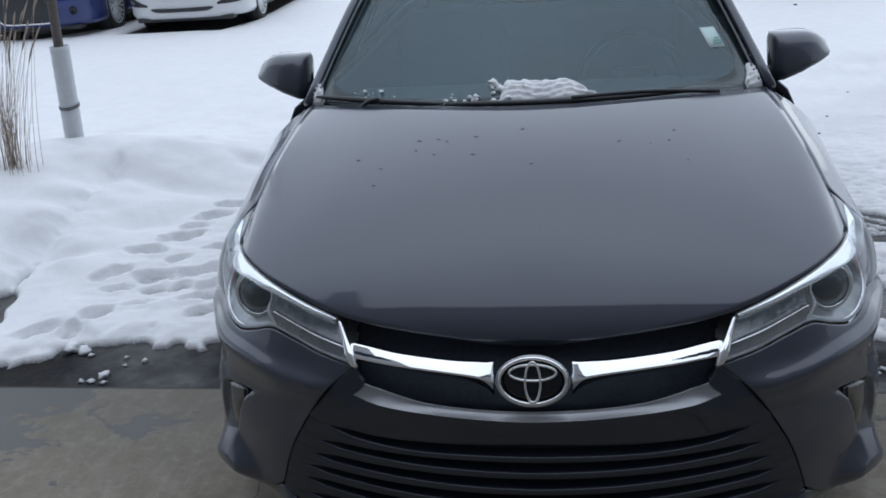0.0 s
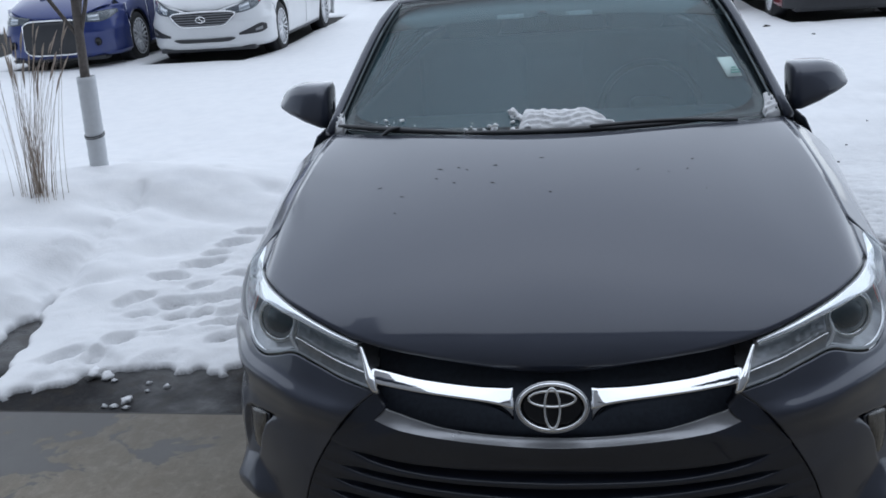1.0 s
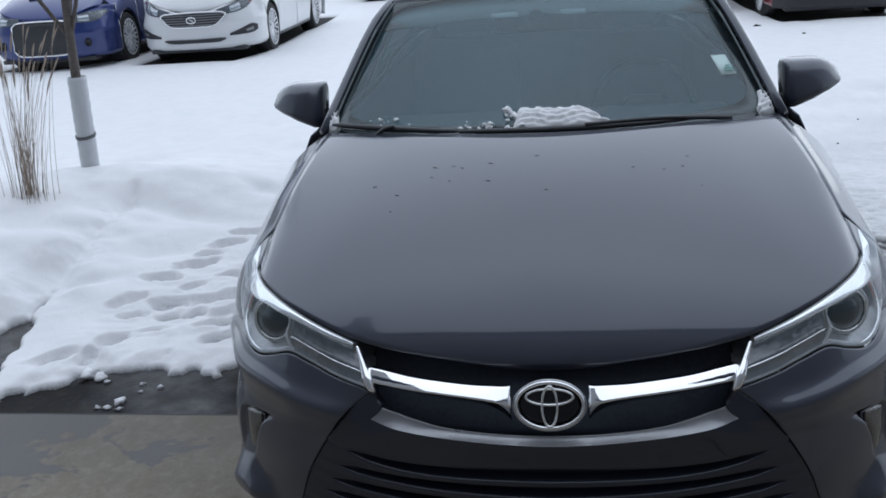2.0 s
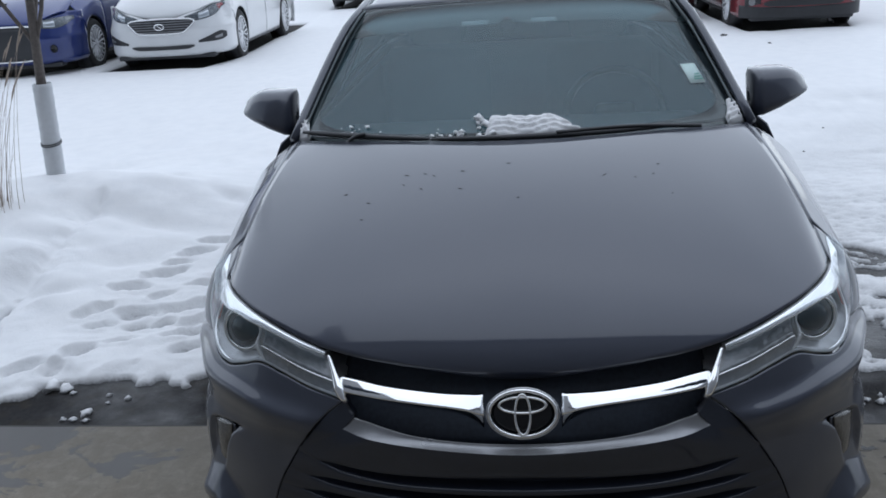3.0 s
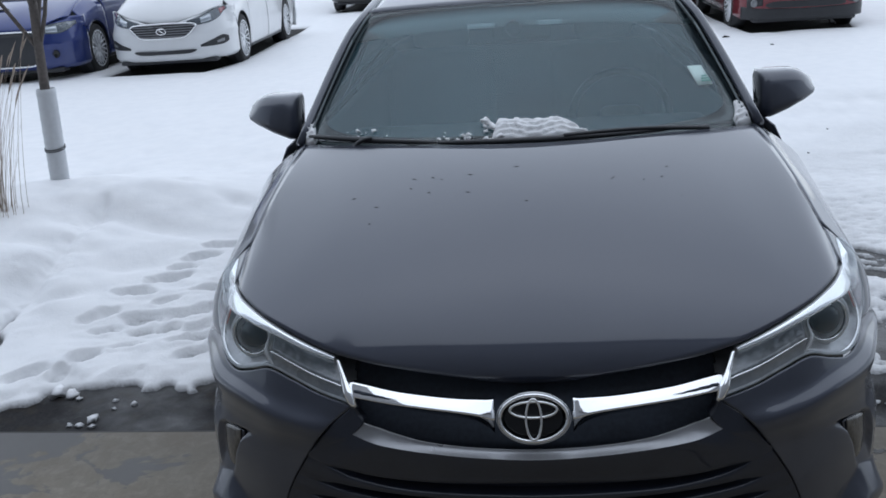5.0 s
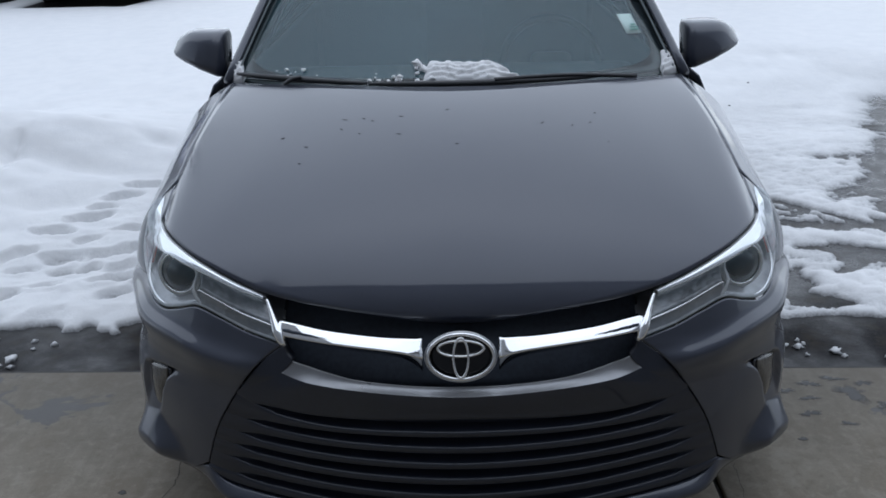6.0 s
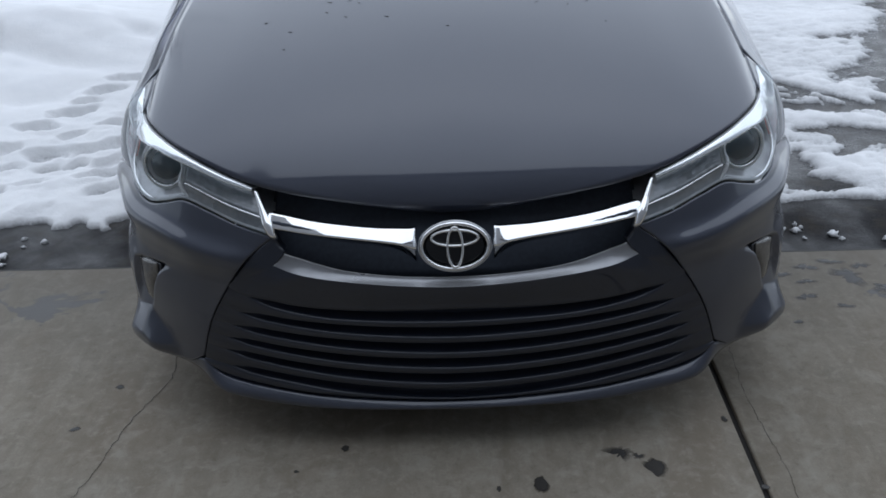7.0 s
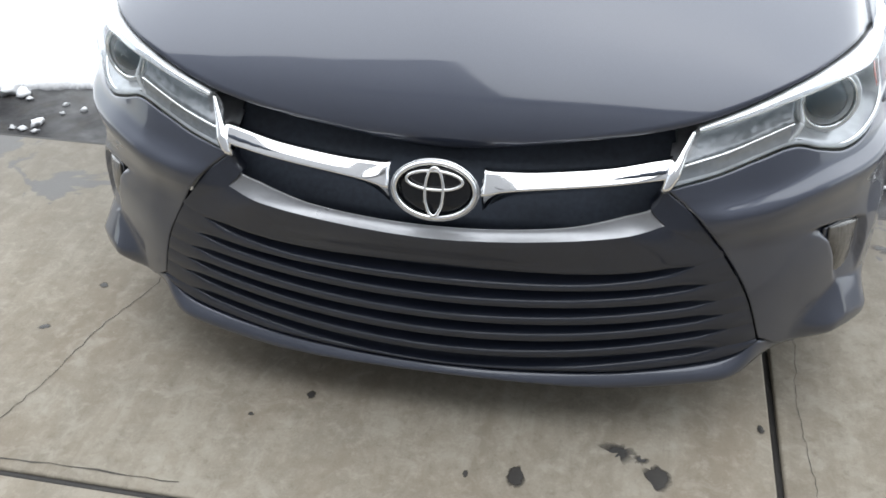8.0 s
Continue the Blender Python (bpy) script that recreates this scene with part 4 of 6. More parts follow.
    sheet("rear_bumper", bumper, paint_mat, car, "", .01)
    part("underbody", box_bm(-.72, .72, .45, 4.6, .17, .24, .02), BLACK_PLASTIC, car)
    if details:
        head = np.array([[(x * (p[0] - .01), p[1], p[2] - .035 + .03 * (1 - x * x)) for x in xs] for p in rail(24, 1.60, 3.3)])
        sheet("headliner", head, INTERIOR, car, "", .006)
        for s in (1, -1):
            sheet("pillar_trim", mirrored(cabin_side(1.19, 1.56, 10, 6, 0, 1, -.030), s), INTERIOR, car, "", .006)
            sheet("pillar_trim", mirrored(cabin_side(1.56, 4.0, 24, 4, .80, 1, -.030), s), INTERIOR, car, "", .006)
        part("dashboard", box_bm(-.68, .68, 1.30, 1.62, .70, .965, .06, 4), DASH, car)
        for x in (-.37, .37):
            seat = part("front_seat", box_bm(x - .25, x + .25, 1.95, 2.45, .42, .60, .07, 3), INTERIOR, car)
            part("seat_back", box_bm(x - .24, x + .24, 2.40, 2.55, .55, 1.12, .06, 3), INTERIOR, seat)
            part("headrest", box_bm(x - .13, x + .13, 2.44, 2.54, 1.14, 1.31, .04, 3), INTERIOR, seat)
        part("rear_bench", box_bm(-.62, .62, 2.95, 3.45, .45, .98, .07, 3), INTERIOR, car)
        for s in (1, -1):
            part("door_trim", box_bm(*sorted((s * .765, s * .80)), 1.40, 4.02, .28, .945, .01), INTERIOR, car)
            part("rear_trim", box_bm(*sorted((s * .60, s * .78)), 3.30, 4.02, .45, .955, .03), INTERIOR, car)
        part("cabin_floor", box_bm(-.70, .70, 1.30, 3.95, .25, .30), INTERIOR, car)
        part("firewall", box_bm(-.70, .70, 1.22, 1.29, .25, .93), BLACK_PLASTIC, car)
        part("parcel_shelf", box_bm(-.62, .62, 3.45, 4.0, .93, .96, .01), INTERIOR, car)


def screen(s, v):
    """Point on the windscreen: s from -1 to 1 across, v from 0 at the scuttle to 1 at the roof."""
    s, v = np.broadcast_arrays(np.asarray(s, float), np.asarray(v, float))
    x = s * lerp(.751, .591, v) - .011
    y = lerp(.985 + .205 * s * s, 1.69 + .045 * s * s, v)
    z = lerp(1.000 - .005 * s * s, 1.388 - .020 * s * s, v) + .035 * v * (1 - v) * (1 - .5 * s * s)
    return np.stack([x, y, z], -1)


def windscreen(car, glass_mat, film_mat=None):
    ss = np.linspace(-1, 1, 33)
    ob = sheet("windscreen", np.array([screen(ss, v) for v in np.linspace(0, 1, 17)]), glass_mat, car, "hazy windscreen glass", 0)
    ob.visible_shadow = False
    # printed black border on the inside
    b = []
    n = 120
    for k in range(n):
        a = 2 * math.pi * k / n
        c, s = math.cos(a), math.sin(a)
        q = 0.26
        inner = (0.945 * np.sign(c) * abs(c) ** q, .520 + .455 * np.sign(s) * abs(s) ** q)
        outer = (1.0 * np.sign(c) * abs(c) ** .02, .5 + .5 * np.sign(s) * abs(s) ** .02)
        b.append([screen(*inner) + (0, .003, -.004), screen(*outer) + (0, .003, -.004)])
    b.append(b[0])
    sheet("glass_border", np.array(b).transpose(1, 0, 2), FRIT, ob, "black printed glass border", 0.0008)
    if film_mat:
        film = sheet("glass_film", np.array([screen(ss, v) + (0, .007, -.010) for v in np.linspace(0, 1, 17)]), film_mat, ob, "thin pale blue film inside the glass", 0)
        film.visible_shadow = False
    return ob


def even_poly(values, k):
    """An even polynomial in k through values at k = 0, .3, .6, .85 and 1."""
    knots = np.array((0, .3, .6, .85, 1.0))
    return np.vander(k**2, 5, increasing=True) @ np.linalg.solve(np.vander(knots**2, 5, increasing=True), np.array(values))


def bonnet_grid(ns=61, nv=40, inset=0.0):
    """Bonnet as a row of cubic profiles from its nose to the scuttle."""
    k = np.linspace(0, 1, 121)
    p0 = even_spline([(0, .136, .6165), (.24, .131, .651), (.470, .150, .701), (.64, .213, .769), (.738, .312, .799), (.795, .450, .789)], 121)
    p3 = even_spline([(0, .945, 1.017), (.24, .965, 1.016), (.45, 1.02, 1.013), (.60, 1.075, 1.008), (.69, 1.118, 1.004), (.736, 1.147, 1.000)], 121)
    p1 = p0 + np.stack([-.022 * k**4, even_poly((-.0504, .0578, .0996, .1172, .08), k), even_poly((.0552, .1353, .0905, .0473, .073), k)], -1)
    p2 = p3 - np.stack([-.054 * k + .040 * k**4, even_poly((.5808, .3804, .352, .3496, .327), k), even_poly((.0779, .0527, .0479, .0403, .027), k)], -1)
    out = []
    at = np.linspace(0, 120 - inset, ns // 2 + 1)
    cp = [np.stack([np.interp(at, np.arange(121), p[:, j]) for j in range(3)], -1) for p in (p0, p1, p2, p3)]
    for t in np.linspace(0, 1, nv):
        h = (1 - t) ** 3 * cp[0] + 3 * (1 - t) ** 2 * t * cp[1] + 3 * (1 - t) * t * t * cp[2] + t**3 * cp[3]
        m = h[::-1].copy()
        m[:, 0] *= -1
        out.append(np.concatenate([m[:-1], h]))
    return np.array(out)


BONNET = bonnet_grid()
BONNET_EDGE = BONNET[:, -1]


def fender_grid(nu=40, nv=16):
    """Front wing from the bonnet's edge over the shoulder to the arch and the door."""
    e = BONNET_EDGE
    ys = np.linspace(.56, 1.335, nu)
    cols = []
    for y in ys:
        ey = min(y, 1.147)
        top = np.array((np.interp(ey, e[:, 1], e[:, 0]) + .003, y, np.interp(ey, e[:, 1], e[:, 2]) - .001))
        if y > 1.147:
            top = lerp(top, np.array((.803, y, .950)), smooth(1.147, 1.335, y))
        zsh = np.interp(y, [.56, .8, 1.15, 1.34], [.753, .794, .872, .850])
        sh = np.array((np.interp(y, [.56, .8, 1.1, 1.34], [.882, .891, .892, .894]), y, zsh))
        zl = min(float(low_z(np.array([y]))[0]), .70)
        zl = max(zl, .650) if y < .665 else zl
        lower = [np.array((float(side_x(y, z)) + .005, y, z)) for z in np.linspace(min(zsh - .06, .72), zl, 5)]
        cols.append(spline([top, lerp(top, sh, .52) + np.array((.004, 0, .013)) * smooth(.55, .85, y), sh] + lower, nv))
    return np.array(cols).transpose(1, 0, 2)

# ---- the charcoal saloon ----
car = empty("parked_car", "charcoal grey saloon parked nose-in on the concrete apron", "car")
shell_behind(car, GREY_PAINT, CAR_GLASS)
windscreen(car, WINDSCREEN, GLASS_FILM)
sheet("bonnet", BONNET, GREY_PAINT, car, "smooth charcoal bonnet with a few leaf bits", .012, False)

# headlamp outlines: upper edge along the bonnet, lower edge round the bumper
LAMP_TOP = spline([(.476, .141, .696), (.56, .163, .730), (.645, .205, .764), (.715, .266, .787), (.768, .352, .790), (.801, .447, .786), (.818, .55, .815)], 60)
LAMP_LOW = spline([(.434, .079, .599), skin(.53, .617), skin(.61, .641), skin(.695, .656), skin(.76, .640), skin(.83, .625), skin(.91, .633), (.830, .365, .660), (.826, .447, .715), (.8185, .5505, .811)], 60)


def headlamp(side):
    f = side < 0
    lamp = new("headlamp")
    lamp.parent = car
    lamp["label"] = "clear headlamp with round projector and chrome trim"
    bul = lambda t: np.array((0, -.005 * math.sin(math.pi * t), 0))
    inward = np.array((0, .055, -.004))
    w = np.interp(np.linspace(0, 1, 60), [0, .08, .25, .45, .62, .78, .9, 1], [.008, .013, .021, .036, .058, .072, .070, .010])[:, None]
    along = np.gradient(LAMP_TOP, axis=0)
    ahead = np.stack([along[:, 1], -along[:, 0], 0 * along[:, 0]], -1) / np.hypot(along[:, 0], along[:, 1])[:, None]
    swell = ahead * (np.minimum(.75 * w, .030) + .004)
    ob = sheet("lamp_lens", mirrored(ruled(LAMP_TOP, LAMP_LOW, 18, lambda t: swell * math.sin(math.pi * t**.5)), side), LAMP_LENS, lamp, "clear lens", 0, f)
    ob.visible_shadow = False
    # bowl behind the lens
    back = ruled(LAMP_TOP + np.array((-.006, .030, -.010)), LAMP_LOW + np.array((-.006, .040, .012)), 12, lambda t: np.array((0, .14 * math.sin(math.pi * t), 0)))
    rim_t = ruled(LAMP_TOP + np.array((0, .004, -.002)), back[0], 3)
    rim_b = ruled(back[-1], LAMP_LOW + np.array((0, .004, .002)), 3)
    sheet("lamp_bowl", mirrored(np.concatenate([rim_t[:-1], back, rim_b[1:]]), side), HOUSING, lamp, "grey lamp bowl", 0.003, f)
    # bright metallic strip along the upper edge, widening outwards
    dirv = (LAMP_LOW - LAMP_TOP)
    dirv = dirv / np.linalg.norm(dirv, axis=1)[:, None]
    edge = LAMP_TOP + np.array((-.001, .002, -.002))
    strip = ruled(edge, edge + ahead * np.minimum(.62 * w, .026) + np.array((0, 0, -.52)) * w, 8, lambda t: np.array((0, 0, .003 * math.sin(math.pi * t))))
    sheet("upper_brow", mirrored(strip, side), BROW, lamp, "bright metallic strip inside the upper edge", .003, not f)
    low_w = np.interp(np.arange(45), [0, 24, 32, 40, 44], [.0055, .0055, .007, .007, .003])[:, None]
    low_strip = ruled(LAMP_LOW[:45] - dirv[:45] * .003 + np.array((0, .004, 0)), LAMP_LOW[:45] - dirv[:45] * (.003 + low_w) + np.array((-.002, .009, 0)), 3)
    sheet("lower_trim", mirrored(low_strip, side), BROW, lamp, "", .003, f)
    # projector, its rings and the dish that carries it
    c = np.array((side * .709, .248, .7135))
    q = Vector((side * .30, -1, .16)).to_track_quat("Y", "Z").to_matrix().to_4x4()

    def turned(me, name, mat, label=""):
        o = part(name, me, mat, lamp, label)
        o.matrix_basis = Matrix.Translation(c) @ q
        return o

    turned(revolve([(.064, -.06), (.065, -.018), (.0635, -.008), (.060, -.004), (.0545, -.010)], "y", 48), "lamp_ring", DIM_SILVER, "dull silver ring")
    turned(revolve([(.0550, -.018), (.0545, -.003), (.0520, .002), (.0490, .0), (.0470, -.006)], "y", 48), "lamp_ring", BROW, "thin chrome ring")
    turned(revolve([(.0472, -.006), (.044, -.014), (.039, -.018), (.036, -.022)], "y", 48), "lamp_ring", DIM_SILVER, "dull inner ring")
    turned(revolve([(.038, -.03), (.0375, -.012), (.033, .0), (.022, .008), (.010, .011), (.001, .0115)], "y", 40), "projector_lens", PROJECTOR, "dark glass projector lens")
    turned(revolve([(.050, -.022), (.048, -.06), (.001, -.075)], "y", 32), "projector_cup", BLACK_PLASTIC)
    # inner lamp: mottled reflector above a thin bar, smooth panel below it
    n_in = 36
    it, il = int(np.argmin(np.abs(LAMP_TOP[:, 0] - .655))), int(np.argmin(np.abs(LAMP_LOW[:30, 0] - .640)))
    pick = lambda curve, last: np.stack([np.interp(np.linspace(0.3, last, n_in), np.arange(60), curve[:, k]) for k in range(3)], -1)
    up_e, low_e = pick(LAMP_TOP, it), pick(LAMP_LOW, il)
    deep = np.array((-.12, .98, -.05))
    row = lambda t, d: lerp(up_e, low_e, t) + deep * d + bul(t)
    rr = np.random.default_rng(5)
    ref = np.array([row(t, .012 + .030 * math.sin(math.pi * (t - .04) / .61) ** .7) for t in np.linspace(.05, .64, 18)])
    rough_part = smooth(.35, .75, np.linspace(0, 1, 18))[:, None]
    ref[:, :, 1] += rr.uniform(-.0035, .0035, ref.shape[:2]) * rough_part
    sheet("inner_reflector", mirrored(ref, side), REFLECTOR, lamp, "mottled faceted reflector", .002, f)
    sheet("lower_panel", mirrored(np.array([row(t, .009 + .004 * math.sin(math.pi * (t - .66) / .30)) for t in np.linspace(.66, .98, 6)]), side), LAMP_DARK, lamp, "smooth panel below the reflector", .002, f)
    sheet("divider_bar", mirrored(np.array([row(.632, .016), row(.640, .0075), row(.652, .0065), row(.660, .010)]), side), BROW, lamp, "", .001, f)
    # three-armed prong between the inner lamp and the projector
    e_t, e_l = up_e[-1], low_e[-1]
    at = lambda t, d, dx=0.0: lerp(e_t, e_l, t) + deep * d + np.array((dx, dx * .45, 0))
    prong = spline([at(.12, .020, .004), at(.38, .016, .004), at(.60, .008, .012), at(.68, .006, .014)], 14)
    part("divider_prong", tube_mesh(mirrored(prong, side), np.interp(np.linspace(0, 1, 14), [0, .6, 1], [.0016, .0036, .0055]), 8), DIM_SILVER, lamp)
    prong = spline([at(.66, .006, .013), at(.80, .007, .008), at(.96, .009, -.004)], 12)
    part("divider_prong", tube_mesh(mirrored(prong, side), np.linspace(.0055, .0025, 12), 8), DIM_SILVER, lamp)
    prong = spline([at(.69, .007, .014), skin(.72, .656, -.022), skin(.785, .650, -.034)], 12)
    part("divider_prong", tube_mesh(mirrored(prong, side), np.linspace(.0045, .0012, 12), 8), DIM_SILVER, lamp)
    # amber marker towards the wing
    mk = np.array([lerp(LAMP_TOP[i0], LAMP_LOW[i0], t) + np.array((-.005, .008, 0)) for i0 in range(43, 55) for t in np.linspace(.72, .985, 6)]).reshape(12, 6, 3)
    sheet("side_marker", mirrored(mk, side), AMBER, lamp, "amber side marker", .003, f)


for side in (1, -1):
    headlamp(side)
    sheet("front_wing", mirrored(fender_grid(), side), GREY_PAINT, car, "", .006, side > 0)
    # the piece of the wing beside the lamp
    edge = LAMP_LOW[np.argsort(LAMP_LOW[:, 2])]
    edge = edge[edge[:, 1] > .36]
    fg = fender_grid()[:, 0]
    fg = fg[np.argsort(fg[:, 2])]
    rows = []
    for z in np.linspace(.652, .810, 22):
        p = np.array([np.interp(z, edge[:, 2], edge[:, k]) for k in range(2)]) + np.array((.001, .003))
        q = np.array([np.interp(z, fg[:, 2], fg[:, k]) for k in range(2)])
        c = np.array((lerp(p[0], q[0], .86), lerp(p[1], q[1], .42)))
        t = np.linspace(0, 1, 14)[:, None]
        xy = (1 - t) ** 2 * p + 2 * t * (1 - t) * c + t * t * q
        rows.append(np.c_[xy, np.full(14, z)])
    sheet("wing_corner", mirrored(np.array(rows), side), GREY_PAINT, car, "", .006, side < 0)

    tip = LAMP_TOP[46:] + np.array((-.001, .002, .002))
    hood = np.stack([np.interp(tip[:, 1], BONNET_EDGE[:, 1], BONNET_EDGE[:, k]) for k in range(3)], -1) + np.array((.002, 0, -.003))
    sheet("wing_tip", mirrored(ruled(tip, hood, 4), side), GREY_PAINT, car, "", .004, side < 0)
    e = BONNET_EDGE[11:] + np.array((-.012, 0, -.010))
    o = e + np.array((.034, 0, -.016))
    sheet("bonnet_gutter", mirrored(ruled(e, o, 3), side), BLACK_PLASTIC, car, "black gutter beside the bonnet", .003, side > 0)

# bumper cover: from the grille's frame round to the wheel arch, with the lamp pocket pressed in
G_EDGE = spline([(.438, .594), (.500, .544), (.556, .468), (.615, .37), (.662, .245)], 60)


def inside(u, z, poly):
    """Signed distance to a polygon, positive inside."""
    best = np.full(u.shape, 9.0)
    odd = np.zeros(u.shape, bool)
    for (x0, y0), (x1, y1) in zip(poly, poly[1:] + poly[:1]):
        dx, dy = x1 - x0, y1 - y0
        t = np.clip(((u - x0) * dx + (z - y0) * dy) / (dx * dx + dy * dy), 0, 1)
        best = np.minimum(best, np.hypot(u - x0 - t * dx, z - y0 - t * dy))
        cross = ((y0 > z) != (y1 > z)) & (u < dx * (z - y0) / (dy if dy else 1e-9) + x0)
        odd ^= cross
    return np.where(odd, best, -best)


POCKET = [(.715, .484), (.75, .483), (.80, .479), (.88, .468), (.915, .452), (.922, .385), (.912, .318), (.84, .325), (.826, .36), (.815, .40), (.80, .44), (.775, .463), (.74, .474)]


def bumper_grid(nu=110, nv=84):
    top_uz = spline([(.438, .594), (.50, .608), (.53, .6155), (.61, .6395), (.695, .6545), (.76, .6385), (.83, .6235), (.91, .6315), (1.0, .657), (1.08, .655), (1.16, .650), (1.30, .645)], nu)
    low_uz = spline([(.662, .245), (.72, .212), (.80, .194), (.90, .192), (1.0, .199), (1.12, .206), (1.30, .210)], nu)
    left = np.stack([np.interp(np.linspace(0, 1, nv), np.linspace(0, 1, 60), G_EDGE[:, k]) for k in (0, 1)], -1)
    right = np.stack([np.full(nv, 1.30), np.linspace(.645, .210, nv)], -1)
    s, t = np.linspace(0, 1, nu)[None, :, None], np.linspace(0, 1, nv)[:, None, None]
    g = (1 - t) * top_uz[None] + t * low_uz[None] + (1 - s) * left[:, None] + s * right[:, None]
    g -= (1 - s) * (1 - t) * top_uz[0] + s * (1 - t) * top_uz[-1] + (1 - s) * t * low_uz[0] + s * t * low_uz[-1]
    u, z = g[..., 0], g[..., 1]
    off = np.zeros_like(u)
    # soft ledge below the lamp, and the shoulder that runs round the corner
    ridge = curve_u(u.ravel(), [(.40, .540), (.52, .548), (.62, .560), (.75, .583), (.88, .588), (1.0, .600), (1.31, .60)]).reshape(u.shape)
    off += .020 * np.exp(-(((z - ridge) / np.where(z > ridge, .020, .045)) ** 2)) * smooth(.44, .56, u)
    off -= .010 * np.exp(-(((z - ridge + .10) / .06) ** 2)) * smooth(.50, .62, u)
    off += .010 * smooth(.72, .92, u) * smooth(.56, .40, z)
    d = inside(u, z, POCKET)
    off -= .014 * smooth(-.001, .006, d) * smooth(.316, .38, z) * (.25 + .75 * smooth(.74, .81, u))
    # ledge under the pocket: slopes out from its floor to a crease
    hi = np.interp(u, [.74, .845, .925, .985, 1.08], [.250, .333, .318, .305, .29])
    lo = np.interp(u, [.74, .85, .98, 1.08], [.240, .262, .245, .235])
    out = np.clip((hi - z) / np.maximum(hi - lo, .004), 0, 1)
    off += .040 * out * smooth(.74, .82, u) * smooth(1.0, .90, u) * (1 - .7 * smooth(.240, .194, z))
    off -= .012 * smooth(.215, .194, z) * smooth(.68, .8, u)
    p = skin(u, z, off)
    return p


for side in (1, -1):
    b = sheet("front_bumper", mirrored(bumper_grid(), side), GREY_PAINT, car, "charcoal bumper corner with fog-lamp pocket", .005, side > 0)
    us = np.linspace(.797, .902, 22)
    top_l = curve_u(us, [(.792, .472), (.85, .467), (.906, .450)])
    low_l = curve_u(us, [(.792, .452), (.812, .405), (.828, .358), (.842, .334), (.875, .328), (.906, .332)])
    lampz = np.array([skin(us, lerp(top_l, low_l, t), -.003 - .005 * smooth(.316, .38, lerp(top_l, low_l, t)) + .010 * math.sin(math.pi * t) * np.sin(np.linspace(0, math.pi, 22)) + .0007 * np.sin(us * 520)) for t in np.linspace(0, 1, 14)])
    fl = sheet("fog_lamp", mirrored(lampz, side), FOG_GLASS, b, "smoky ribbed fog lamp", .004, side > 0)
    us = np.linspace(.784, .922, 22)
    dk = np.array([skin(us, lerp(curve_u(us, [(.784, .472), (.86, .468), (.922, .448)]), curve_u(us, [(.784, .458), (.82, .36), (.845, .322), (.90, .318), (.922, .385)]), t), -.0115) for t in np.linspace(0, 1, 8)])
    sheet("pocket_liner", mirrored(dk, side), DIMMED_PAINT, b, "black pocket liner", .003, side > 0)

# lower grille: painted frame with its bright lip, blades and the dark space behind
RECESS = [(0, .4995), (.12, .5025), (.25, .515), (.33, .533), (.385, .549), (.410, .558)]
CREASE = [(0, .484), (.12, .488), (.25, .498), (.33, .507), (.40, .519), (.437, .529)]
LOW = [(0, .147), (.33, .163), (.55, .194), (.62, .212), (.662, .238)]
# slots between the blades: where each one ends, its height up at the middle, further out and at its end, and half its opening
SLOTS = [(.503, .401, .4185, .443, .0170, .0095), (.533, .3545, .377, .397, .0150, .0095), (.555, .308, .3345, .356, .0150, .0105),
         (.576, .262, .292, .319, .0145, .0105), (.589, .215, .249, .280, .0150, .0115), (.581, .1675, .204, .231, .0165, .0115)]


def seam_u(z):
    """How far out the frame reaches at a height."""
    return np.interp(-np.asarray(z), -G_EDGE[:, 1], G_EDGE[:, 0]) - .0042


def slot(k, u):
    """Middle line, half opening and depth of a slot at u."""
    end, z0, z1, z2, h0, h1 = SLOTS[k]
    a, q = np.abs(u), np.abs(u) ** 2
    b = np.linalg.solve(np.array(((.41**2, .41**4), (end**2, end**4))), np.array((z1 - z0, z2 - z0)))
    mid = z0 + b[0] * q + b[1] * q * q
    shut = np.clip((end - a) / .05, 0, 1)
    half = np.interp(a, [0, .30, .41, .6], [h0, lerp(h0, h1, .6), h1, h1 * .8]) * shut**.7
    return mid, half, np.clip((end - a) / .09, 0, 1) ** .8


COLS = np.linspace(-1, 1, 141)
CENTRE = slice(20, 121)  # columns of the blades; further out they merge into the cheeks


def slot_edge(k, side):
    """One edge of a slot from seam to seam: u, z and how deep its flank reaches."""
    reach = .60
    for _ in range(30):
        reach = float(seam_u(slot(k, np.array([reach]))[0])[0])
    u = reach * COLS
    mid, half, deep = slot(k, u)
    return u, mid + side * half, deep


